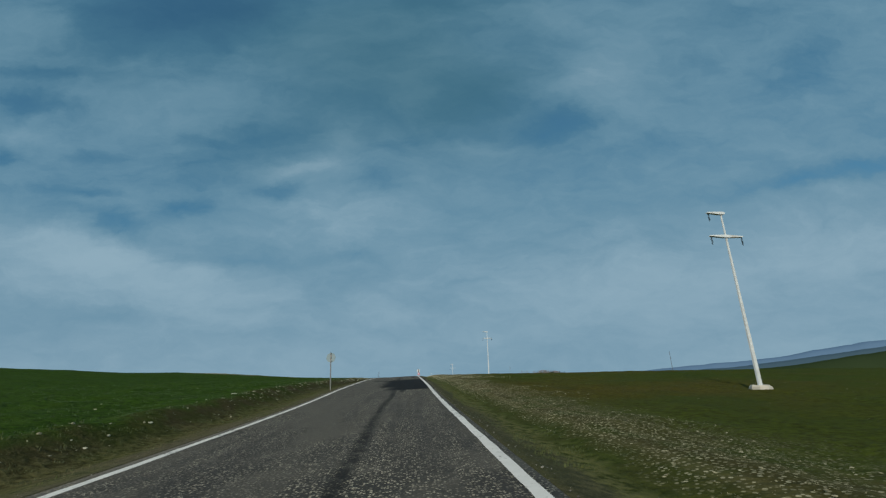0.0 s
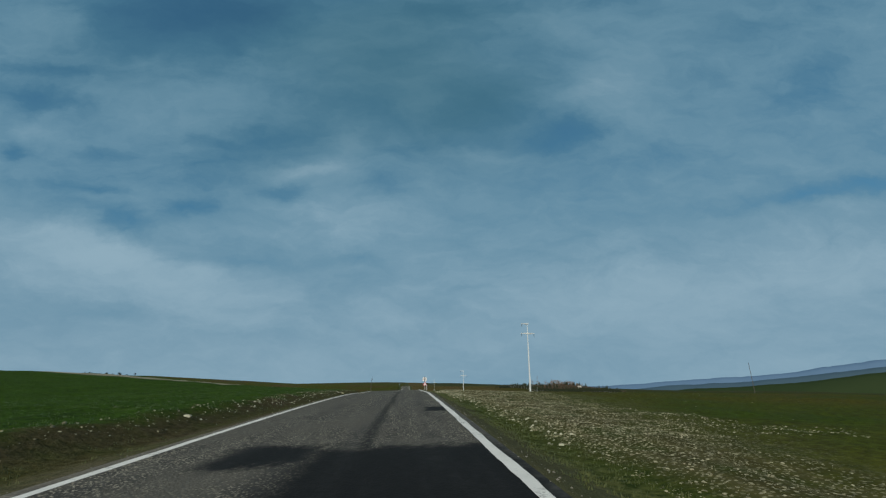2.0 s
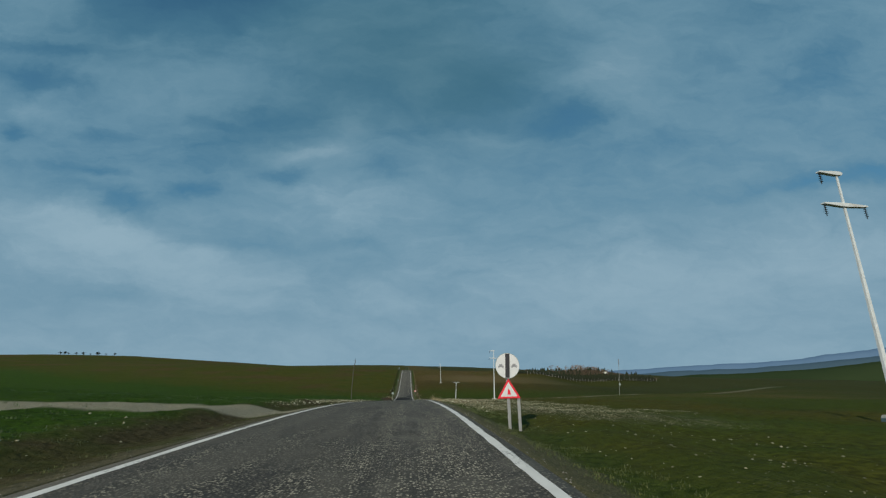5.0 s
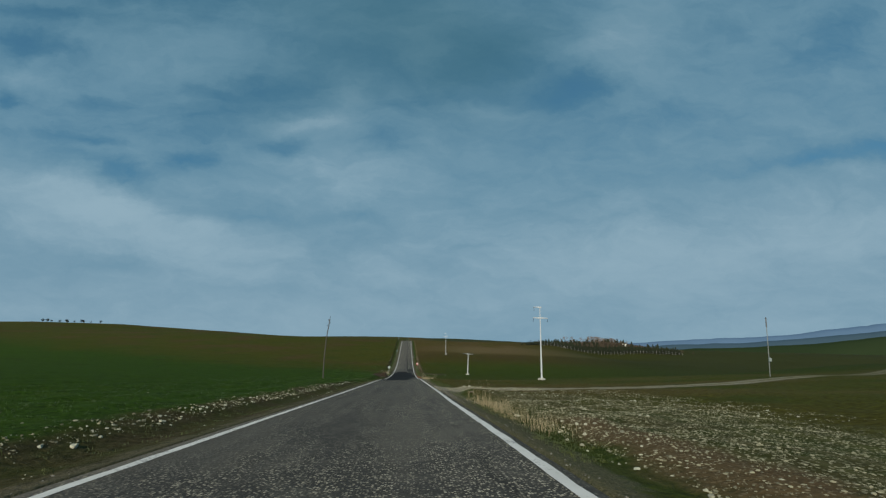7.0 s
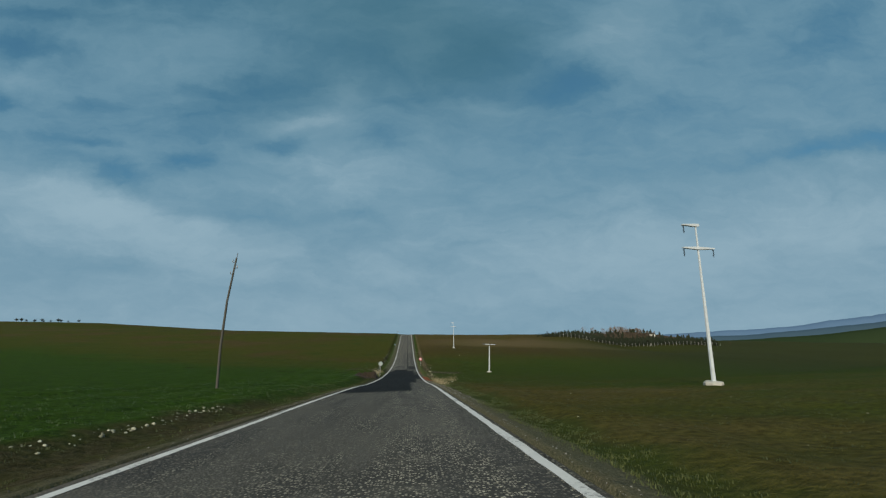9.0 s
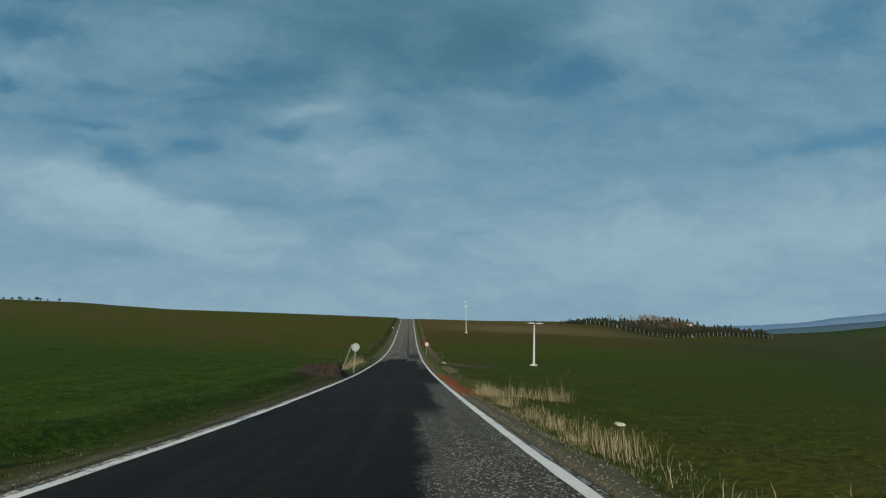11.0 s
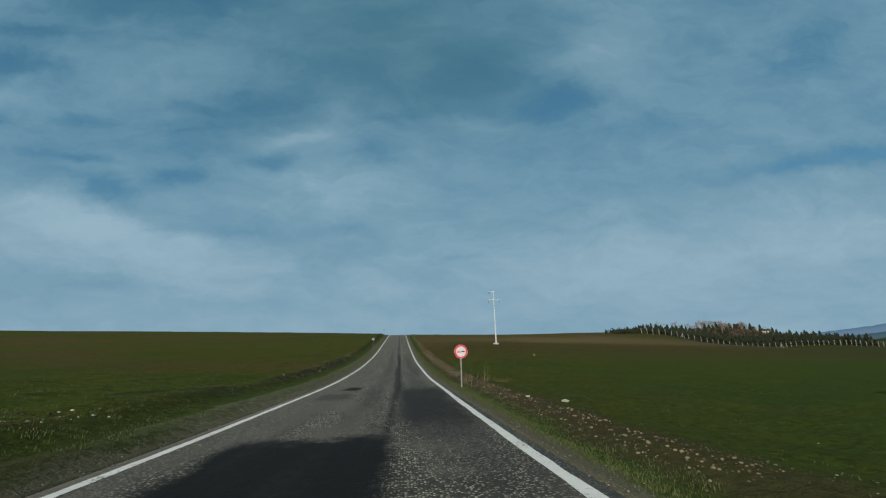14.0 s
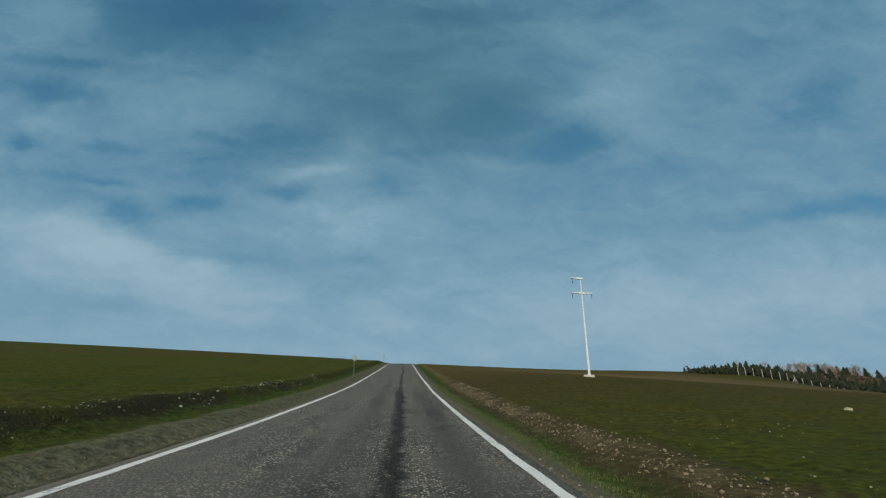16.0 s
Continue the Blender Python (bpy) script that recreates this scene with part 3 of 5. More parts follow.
    # grass in the corner before the track
    corner = n.math('MULTIPLY', n.math('MULTIPLY', n.step(n.math('MULTIPLY_ADD', n.step(y, 119.0, 129.0), -1.0, xw), 2.0, 2.5), n.step(n.math('MULTIPLY_ADD', y, -0.28, xw), -31.6, -31.0, 1.0, 0.0)), n.band(wob, 120.0, 128.0, 1.0))
    col = n.mix(n.math('MULTIPLY', corner, n.step(mid, 0.40, 0.60, 0.8, 0.4)), col, n.mix(n.step(fine, 0.3, 0.7), (0.020, 0.032, 0.004), (0.054, 0.076, 0.013)))
    # gravel track on the right with its mouth, and the one on the left
    bend = n.math('MINIMUM', n.math('MAXIMUM', n.math('ADD', x, -12.0), 0.0), 22.0)
    yc = n.math('ADD', n.math('MULTIPLY_ADD', n.math('MULTIPLY', bend, bend), 0.0145, 131.3), n.math('MULTIPLY', n.math('MAXIMUM', n.math('ADD', x, -34.0), 0.0), 0.58))
    off = n.math('ABSOLUTE', n.math('SUBTRACT', n.math('ADD', y, n.math('MULTIPLY_ADD', fine, 0.7, n.math('MULTIPLY_ADD', mid, 0.5, -0.6))), yc))
    half = n.math('ADD', n.step(x, 1.8, 5.5, 1.6, 0.4), n.step(x, 4.0, 12.0, 1.9, 0.9))
    trk = n.math('MULTIPLY', n.math('MULTIPLY', n.step(n.math('SUBTRACT', off, half), -0.4, 0.4, 1.0, 0.0), n.step(x, 1.2, 2.0)), n.math('MULTIPLY', n.step(x, 22.0, 60.0, 1.0, 0.5), n.math('SUBTRACT', 1.0, n.math('MULTIPLY', n.step(off, 0.12, 0.45, 0.6, 0.0), n.step(x, 10.0, 24.0)))))
    offl = n.math('ABSOLUTE', n.math('ADD', n.math('ADD', y, n.math('MULTIPLY_ADD', mid, 1.2, -0.6)), n.math('MULTIPLY_ADD', n.math('MINIMUM', n.math('MAXIMUM', n.math('SUBTRACT', -5.0, x), 0.0), 19.0), 0.62, -87.0)))
    trkl = n.math('MULTIPLY', n.step(offl, 1.9, 2.7, 1.0, 0.0), n.step(x, -4.6, -4.2, 1.0, 0.0))
    col = n.mix(n.math('MULTIPLY', n.math('MAXIMUM', trk, trkl), 0.95), col, n.mix(n.step(grit, 0.3, 0.7), (0.13, 0.118, 0.080), (0.35, 0.322, 0.235)))
    col = n.mix(n.math('MULTIPLY', n.step(grit, 0.52, 0.75), 0.35), col, n.mix(0.5, col, (0.16, 0.14, 0.10)))
    n.put(b.inputs["Base Color"], col)
    b.inputs["Specular IOR Level"].default_value = 0.04
    h = n.math('MULTIPLY_ADD', grit, 0.25, fine)
    n.put(b.inputs["Normal"], n.bump(h, 0.6, 0.12))
    return m


M_GROUND = ground_material()
nearx = np.unique(np.round(np.concatenate([np.arange(-17, EDGE_L, 0.35), [EDGE_L, EDGE_L + 0.1], [-1.2], [EDGE_R - 0.1, EDGE_R], np.arange(EDGE_R + 0.2, 20, 0.35)]), 3))
outw = np.cumsum(0.6 * 1.085 ** np.arange(72))
xs = np.concatenate([(-17 - outw)[::-1], nearx, nearx[-1] + outw])
ys = np.concatenate([(-30 - np.cumsum(4 * 1.25 ** np.arange(26)))[::-1], np.arange(-30, 300, 0.75), np.arange(300, 470, 2.5), 470 + np.cumsum(4 * 1.09 ** np.arange(52))])
xs, ys = np.clip(xs, -4200, 4200), np.clip(ys, -4200, 4300)
xs, ys = np.unique(xs), np.unique(ys)
tagged(sheet("ground", xs, ys, ground_z, M_GROUND), "green and brown fields with stony verges", "ground", kind="structure")


# ---- road ----
def asphalt_material():
    m, n, b = material("worn_chip_seal", 0.85)
    p = n.n.new("ShaderNodeTexCoord").outputs["Object"]
    x, y, _ = n.xyz(p)
    mid, fine = n.noise(p, 0.9, 4.0, 0.6), n.noise(p, 6.0, 4.0, 0.65)
    long = n.noise(n.vec(x, n.math('MULTIPLY', y, 0.06), 0.0), 1.7, 4.0, 0.6)
    chip = n.voronoi(p, 27.0)
    tone = n.voronoi(p, 27.0, out="Color")
    t1 = n.xyz(tone)[0]
    col = n.mix(n.step(t1, 0.35, 0.95), (0.050, 0.047, 0.037), (0.43, 0.39, 0.295))
    col = n.mix(n.step(chip, 0.28, 0.60), col, (0.034, 0.032, 0.028))
    col = n.mix(n.math('MULTIPLY', n.step(long, 0.42, 0.64), 0.62), col, (0.036, 0.034, 0.031))
    col = n.mix(n.math('MULTIPLY', n.step(mid, 0.48, 0.68), 0.35), col, (0.128, 0.119, 0.094))
    sealed = n.noise(n.vec(x, n.math('MULTIPLY', y, 0.25), 3.0), 0.8, 3.0)
    col = n.mix(n.math('MULTIPLY', n.step(n.math('MULTIPLY_ADD', x, -0.035, sealed), 0.48, 0.66), 0.65), col, n.mix(fine, (0.058, 0.054, 0.044), (0.105, 0.097, 0.078)))
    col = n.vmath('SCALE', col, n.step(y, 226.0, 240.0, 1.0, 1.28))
    col = n.vmath('SCALE', col, n.math('MULTIPLY_ADD', n.band(y, 60.0, 165.0, 15.0), n.step(x, -1.4, 0.2, 0.0, 0.22), 1.0))
    wx = n.math('ADD', x, n.math('MULTIPLY_ADD', mid, 0.7, n.math('MULTIPLY_ADD', fine, 0.35, -0.52)))
    wy = n.math('ADD', y, n.math('MULTIPLY_ADD', mid, 1.8, n.math('MULTIPLY_ADD', fine, 1.0, -1.4)))

    def patch(x0, x1, y0, y1, sx=0.15, sy=0.5):
        return n.math('MULTIPLY', n.band(wx, x0, x1, sx), n.band(wy, y0, y1, sy))

    # dribbles of oil down the lane, worn wheel tracks
    oil = n.math('MULTIPLY', n.band(n.math('ADD', x, n.math('MULTIPLY_ADD', n.noise(n.vec(0.0, y, 0.0), 0.06, 2.0), 0.7, -0.35)), -0.55, -0.30, 0.10),
                 n.math('MULTIPLY_ADD', n.band(y, 60.0, 168.0, 18.0), -0.8, n.step(fine, 0.25, 0.6)))
    oil = n.math('MULTIPLY', n.math('MAXIMUM', oil, 0.0), 0.85)
    # bitumen patches: across the lane, in width and along the road
    dark = oil
    for q in ((-1.4, 2.3, 9.4, 22.8, 0.45, 0.5), (-0.75, 2.3, 6.3, 12.0, 0.35, 0.3), (0.0, 0.25, 4.9, 7.0, 0.12, 0.3), (-2.8, -1.2, 21.4, 23.2, 0.3, 0.3), (0.95, 1.8, 29.8, 31.6, 0.1, 0.15),
              (-4.8, 0.15, 160.0, 183.0, 0.15, 1.0), (-4.8, 0.85, 181.0, 195.0, 0.2, 2.0), (-4.8, 2.3, 193.0, 211.0, 0.2, 2.0), (-4.8, 1.0, 208.0, 227.6, 0.25, 1.0),
              (-3.2, -0.3, 225.0, 232.6, 0.25, 0.5), (-3.0, -0.5, 228.0, 232.2, 0.3, 0.4), 
              (-2.9, -2.1, 245.0, 246.8, 0.2, 0.3), ):
        dark = n.math('MAXIMUM', dark, patch(*q))
    # softer, half worn-off stains further down the road
    for q, amount in (((0.6, 2.3, 208.0, 220.0, 0.3, 2.0), 0.62), ((-0.25, 1.75, 233.0, 245.0, 0.45, 2.2), 0.82), ((-3.4, -2.0, 240.5, 243.2, 0.4, 0.6), 0.45), ((-0.45, 0.05, 240.0, 250.0, 0.2, 2.0), 0.55), ((-0.42, -0.12, 240.0, 292.0, 0.12, 3.0), 0.85), ((0.93, 1.10, 99.5, 107.0, 0.08, 0.6), 0.4), ((-1.5, -0.9, 236.0, 292.0, 0.4, 4.0), 0.30), ((0.5, 1.2, 231.0, 292.0, 0.35, 4.0), 0.36)):
        dark = n.math('MAXIMUM', dark, n.math('MULTIPLY', patch(*q), amount))
    dark = n.math('MULTIPLY', dark, n.step(fine, 0.18, 0.36, 0.75, 1.0))
    fresh = n.mix(fine, (0.0062, 0.0068, 0.0072), (0.0155, 0.0162, 0.0162))
    # paler streaks stand for the sheen on fresh bitumen, put into the colour
    fresh = n.mix(n.math('MULTIPLY', n.step(long, 0.44, 0.62), n.step(fine, 0.35, 0.65, 0.15, 0.6)), fresh, (0.021, 0.022, 0.022))
    col = n.mix(dark, col, fresh)
    # remains of an older line outside the present one
    old = n.math('MAXIMUM', n.band(x, -4.46, -4.31, 0.025), n.band(x, 1.885, 1.955, 0.02))
    old = n.math('MULTIPLY', old, n.step(n.math('MULTIPLY_ADD', t1, 0.35, n.noise(p, 1.6, 5.0, 0.7)), 0.66, 0.78))
    old = n.math('MULTIPLY', old, n.math('MAXIMUM', n.band(y, 42.0, 66.0, 4.0), n.band(y, 166.0, 197.0, 4.0)))
    # dust along the edges
    dust = n.math('MULTIPLY', n.math('MAXIMUM', n.step(wx, 1.75, 2.1), n.step(wx, -4.5, -4.2, 1.0, 0.0)), 0.55)
    col = n.mix(dust, col, (0.13, 0.12, 0.10))
    col = n.mix(n.math('MULTIPLY', old, 0.8), col, (0.46, 0.45, 0.42))
    n.put(b.inputs["Base Color"], col)
    n.put(b.inputs["Roughness"], n.math('MULTIPLY_ADD', dark, 0.04, 0.88))
    n.put(b.inputs["Specular IOR Level"], n.math('MULTIPLY_ADD', dark, -0.12, 0.2))
    n.put(b.inputs["Normal"], n.bump(n.math('SUBTRACT', 1.0, chip), n.math('MULTIPLY_ADD', dark, -0.5, 0.8), 0.012))
    return m


def paint_material():
    m, n, b = material("worn_road_paint", 0.7)
    p = n.n.new("ShaderNodeTexCoord").outputs["Object"]
    chip = n.xyz(n.voronoi(p, 27.0, out="Color"))[0]
    wear = n.math('MULTIPLY_ADD', n.noise(p, 0.7, 4.0, 0.65), 1.0, n.math('MULTIPLY_ADD', chip, 0.35, n.math('MULTIPLY', n.noise(p, 12.0, 3.0), 0.4)))
    col = n.mix(n.noise(p, 3.0, 4.0), (0.50, 0.49, 0.455), (0.74, 0.73, 0.69))
    n.put(b.inputs["Base Color"], n.mix(n.step(wear, 0.97, 1.22), col, (0.13, 0.13, 0.12)))
    n.put(b.inputs["Normal"], n.bump(chip, 0.3, 0.01))
    return m


M_ASPHALT, M_PAINT = asphalt_material(), paint_material()
ry = np.concatenate([np.arange(-60, 300, 0.75), np.arange(300, 560, 2.0)])
rx = np.array([EDGE_L - 0.08, EDGE_L, -4.0, -3.0, -2.0, -1.2, -0.4, 0.6, 1.6, EDGE_R, EDGE_R + 0.08])


def road_top(X, Y):
    edge = np.where((X < EDGE_L - 0.01) | (X > EDGE_R + 0.01), -0.14, 0.0)
    return road_z(Y) + edge - 0.012 * ((X + 1.2) / 3.2) ** 2


def line_sheet(x0, x1, seed):
    """A painted line whose sides wander a little."""
    yy = np.concatenate([np.arange(-60, 290, 0.2), np.arange(290, 560, 1.0)])
    a = x0 + 0.03 * value_noise(yy * 2.3 + seed, yy * 0 + seed) + 0.06 * value_noise(yy * 0.11, yy * 0 + 5 * seed)
    c = x1 + 0.03 * value_noise(yy * 1.9 - seed, yy * 0 + 3 * seed) + 0.06 * value_noise(yy * 0.11, yy * 0 + 5 * seed)
    X = np.stack([a, (a + c) / 2, c], 1)
    Y = np.repeat(yy[:, None], 3, 1)
    i = (np.arange(len(yy) - 1)[:, None] * 3 + np.arange(2)[None, :]).ravel()
    v = np.stack([X.ravel(), Y.ravel(), (road_top(X, Y) + 0.006).ravel()], 1)
    return mesh_of("edge_line", v, np.stack([i, i + 1, i + 4, i + 3], 1), M_PAINT, True)


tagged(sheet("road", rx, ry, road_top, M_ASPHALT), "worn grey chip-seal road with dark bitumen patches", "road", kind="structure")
for x0, x1, seed in ((ROAD_L - 0.09, ROAD_L + 0.09, 3.0), (ROAD_R - 0.09, ROAD_R + 0.09, 8.0)):
    tagged(new("edge_line", line_sheet(x0, x1, seed)), "worn white painted line along the road edge", "road marking", kind="structure")


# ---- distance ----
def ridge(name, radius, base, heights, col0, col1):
    """Far hills: a rounded range standing on the plain, a blue skyline with the air haze painted into its colour."""
    m, n, b = material(name + "_hills_hazed", 1.0)
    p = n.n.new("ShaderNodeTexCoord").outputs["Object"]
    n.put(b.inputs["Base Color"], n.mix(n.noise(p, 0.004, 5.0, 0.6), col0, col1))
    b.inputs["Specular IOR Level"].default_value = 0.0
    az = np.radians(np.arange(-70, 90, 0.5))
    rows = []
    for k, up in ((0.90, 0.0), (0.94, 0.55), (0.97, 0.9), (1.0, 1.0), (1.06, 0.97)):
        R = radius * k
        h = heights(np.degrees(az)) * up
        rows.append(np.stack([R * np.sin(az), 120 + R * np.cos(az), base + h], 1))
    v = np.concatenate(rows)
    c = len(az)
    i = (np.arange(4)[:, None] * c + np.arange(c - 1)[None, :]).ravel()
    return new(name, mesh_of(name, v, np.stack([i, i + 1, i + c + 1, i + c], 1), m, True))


BEARING = np.array([-70, 26, 31, 36, 41, 46, 51, 58, 90], float)


def skyline(radius, base, degrees, rough, seed):
    """Heights over the base for a crest seen at these angles above the plain, with small summits."""
    crest = radius * np.tan(np.radians(np.array(degrees, float))) - base
    return lambda a: np.interp(a, BEARING, crest) + rough * (value_noise(a * 0.45 + seed, a * 0) + 0.4 * value_noise(a * 1.6, a * 0 + seed))


# air haze is mixed into these base colours, bluest on the farthest range
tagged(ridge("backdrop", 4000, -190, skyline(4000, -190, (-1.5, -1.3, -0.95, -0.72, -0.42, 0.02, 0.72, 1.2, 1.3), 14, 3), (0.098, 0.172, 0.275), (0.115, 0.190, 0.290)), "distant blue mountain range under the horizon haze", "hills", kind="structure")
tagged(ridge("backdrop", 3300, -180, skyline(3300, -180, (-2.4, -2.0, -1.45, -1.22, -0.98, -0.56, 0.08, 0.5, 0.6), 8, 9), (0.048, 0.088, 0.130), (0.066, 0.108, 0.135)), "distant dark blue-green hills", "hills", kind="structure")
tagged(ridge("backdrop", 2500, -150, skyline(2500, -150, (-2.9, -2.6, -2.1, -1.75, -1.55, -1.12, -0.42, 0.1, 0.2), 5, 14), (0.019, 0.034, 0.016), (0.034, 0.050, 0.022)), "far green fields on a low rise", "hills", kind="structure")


# ---- helpers for things ----
def part(name, bm, mat, parent=None, label=""):
    me = bpy.data.meshes.new(name)
    bm.normal_update()
    bm.to_mesh(me)
    bm.free()
    me.materials.append(mat)
    ob = new(name, me)
    ob.parent = parent
    if label:
        ob["label"] = label
    return ob


def thing(name, m, label, category, group=""):
    ob = new(name)
    ob.empty_display_size = 0.2
    ob.matrix_world = m
    return tagged(ob, label, category, group)


def tube(points, radii, sides=8, cap=True, bm=None):
    """A tapering tube through points."""
    bm = bm or bmesh.new()
    rings = []
    pts = [Vector(p) for p in points]
    for i, (p, r) in enumerate(zip(pts, radii)):
        d = (pts[min(i + 1, len(pts) - 1)] - pts[max(i - 1, 0)]).normalized()
        a = d.cross(Vector((0, 1, 0)) if abs(d.y) < 0.9 else Vector((1, 0, 0))).normalized()
        c = d.cross(a)
        rings.append([bm.verts.new(p + r * (math.cos(6.28318 * k / sides) * a + math.sin(6.28318 * k / sides) * c)) for k in range(sides)])
    for r0, r1 in zip(rings, rings[1:]):
        for k in range(sides):
            bm.faces.new((r0[k], r0[(k + 1) % sides], r1[(k + 1) % sides], r1[k]))
    if cap:
        bm.faces.new(rings[0][::-1])
        bm.faces.new(rings[-1])
    return bm


def prism(outline, y0, y1, bevel=0.0, bm=None):
    """An outline in x and z, given depth along y."""
    bm = bm or bmesh.new()
    a = [bm.verts.new((x, y0, z)) for x, z in outline]
    c = [bm.verts.new((x, y1, z)) for x, z in outline]
    k = len(outline)
    made = [bm.faces.new(a), bm.faces.new(c[::-1])]
    made += [bm.faces.new((a[(i + 1) % k], a[i], c[i], c[(i + 1) % k])) for i in range(k)]
    bmesh.ops.recalc_face_normals(bm, faces=made)
    if bevel:
        bmesh.ops.bevel(bm, geom=list({e for f in made for e in f.edges}), offset=bevel, segments=1, affect='EDGES')
    return bm


def box(x0, x1, y0, y1, z0, z1, bevel=0.0, bm=None):
    return prism([(x0, z0), (x1, z0), (x1, z1), (x0, z1)], y0, y1, bevel, bm)


def round_outline(r, sides=40, cx=0.0, cz=0.0):
    return [(cx + r * math.cos(6.28318 * k / sides), cz + r * math.sin(6.28318 * k / sides)) for k in range(sides)]


def ring(r0, r1, y0, y1, sides=40, cz=0.0):
    """A flat ring facing along y."""
    bm = bmesh.new()
    loops = [[bm.verts.new((r * math.cos(6.28318 * k / sides), y, cz + r * math.sin(6.28318 * k / sides))) for k in range(sides)] for r, y in ((r0, y0), (r1, y0), (r1, y1), (r0, y1))]
    for a in range(4):
        u, v = loops[a], loops[(a + 1) % 4]
        for k in range(sides):
            bm.faces.new((u[k], u[(k + 1) % sides], v[(k + 1) % sides], v[k]))
    bmesh.ops.recalc_face_normals(bm, faces=bm.faces)
    return bm


# ---- overhead line poles ----
def arm(x0, x1, z, depth=0.10):
    """A concrete crossarm, thick at the pole and thin at its tips."""
    top = [(x0, z + 0.07), (-0.16, z + 0.12), (0.16, z + 0.12), (x1, z + 0.07)]
    return prism(top + [(x1, z), (0.16, z - 0.07), (-0.16, z - 0.07), (x0, z)], -depth, depth, 0.012)


def insulator(x, z, length):
    """A hanging string of discs on a pin."""
    pts, rad = [(x, 0, z)], [0.015]
    for k in range(5):
        c = z - 0.06 - k * (length - 0.1) / 5
        pts += [(x, 0, c), (x, 0, c - 0.02), (x, 0, c - 0.035)]
        rad += [0.02, 0.07, 0.02]
    return tube(pts + [(x, 0, z - length)], rad + [0.02], 8)


def footing(half, seed):
    rnd = random.Random(seed)
    bm = bmesh.new()
    loops = []
    for z, k in ((-0.4, 1.05), (0.12, 1.0), (0.22, 0.86)):
        loops.append([bm.verts.new((half * k * math.cos(0.785 * i) * rnd.uniform(0.85, 1.1), half * k * math.sin(0.785 * i) * rnd.uniform(0.85, 1.1), z + rnd.uniform(-0.03, 0.03))) for i in range(8)])
    for u, v in zip(loops, loops[1:]):
        for i in range(8):
            bm.faces.new((u[i], u[(i + 1) % 8], v[(i + 1) % 8], v[i]))
    bm.faces.new(loops[-1])
    return bm


def pole_shaft(h, w0, w1):
    """A square tapering concrete mast with a shallow recess down its faces."""
    bm = bmesh.new()
    loops = []
    for k in range(7):
        z = -0.5 + (h + 0.5) * k / 6
        a = (w0 + (w1 - w0) * k / 6) / 2
        c = a * 0.55
        loops.append([bm.verts.new((x, y, z)) for x, y in ((-a, -c), (-a * 0.35, -c), (-a * 0.3, -c * 0.75), (a * 0.3, -c * 0.75), (a * 0.35, -c), (a, -c), (a, c), (-a, c))])
    for u, v in zip(loops, loops[1:]):
        for i in range(8):
            bm.faces.new((u[i], u[(i + 1) % 8], v[(i + 1) % 8], v[i]))
    bm.faces.new(loops[-1])
    bm.faces.new(loops[0][::-1])
    return bm


def power_pole(x, y, h, turn, lean, seed, label):
    ob = thing("power_pole", pose(x, y, gz(x, y), 0, lean, turn), label, "power pole", "poles of the overhead line")
    part("mast", pole_shaft(h, 0.23, 0.080), M_CONCRETE, ob)
    top = part("crossarm", arm(-0.98, 0.24, h - 0.12), M_CONCRETE, ob)
    low = part("crossarm", arm(-1.12, 1.18, h - 1.68), M_CONCRETE, ob)
    part("insulator", insulator(-0.90, h - 0.12, 0.55), M_GLASSY, top, "dark glass disc insulator")
    part("insulator", insulator(-1.04, h - 1.68, 0.55), M_GLASSY, low, "dark glass disc insulator")
    part("insulator", insulator(1.10, h - 1.68, 0.55), M_GLASSY, low, "dark glass disc insulator")
    part("footing", footing(0.55, seed), M_SLAB, ob, "rough pale concrete footing")
    return ob


for k, (px, py, ph, plean) in enumerate(((20.4, 3.7, 10.8, 2.0), (19.5, 82.0, 10.8, 2.2), (18.8, 160.2, 10.3, 1.8), (17.9, 303.4, 10.0, 0.2))):
    power_pole(px, py, ph, 4, plean, k, "pale concrete power pole with two crossarms in a field")

# the shorter pole where the line is strained
gx, gy = 18.1, 231.2
strain = thing("power_pole", pose(gx, gy, gz(gx, gy), 0, 3.2, 6), "short thick concrete power pole with one wide crossarm", "power pole", "poles of the overhead line")
part("mast", pole_shaft(5.85, 0.29, 0.16), M_CONCRETE, strain)
wide = part("crossarm", arm(-1.42, 1.42, 6.10, 0.14), M_CONCRETE, strain)
for ix in (-1.34, 0.0, 1.34):
    for iy in (-1, 1):
        bm = tube([(ix, iy * 0.13, 6.18), (ix, iy * 0.25, 6.17), (ix, iy * 0.30, 6.17), (ix, iy * 0.72, 6.15), (ix, iy * 0.78, 6.15)], [0.02, 0.02, 0.075, 0.075, 0.02], 8)
        part("insulator", bm, M_GLASSY, wide, "dark strain insulator")
part("insulator", tube([(0, 0, 6.24), (0, 0, 6.34), (0, 0, 6.36), (0, 0, 6.54)], [0.02, 0.02, 0.09, 0.07], 8), M_GLASSY, wide, "dark upright insulator")
part("footing", footing(0.55, 40), M_SLAB, strain, "rough pale concrete footing")

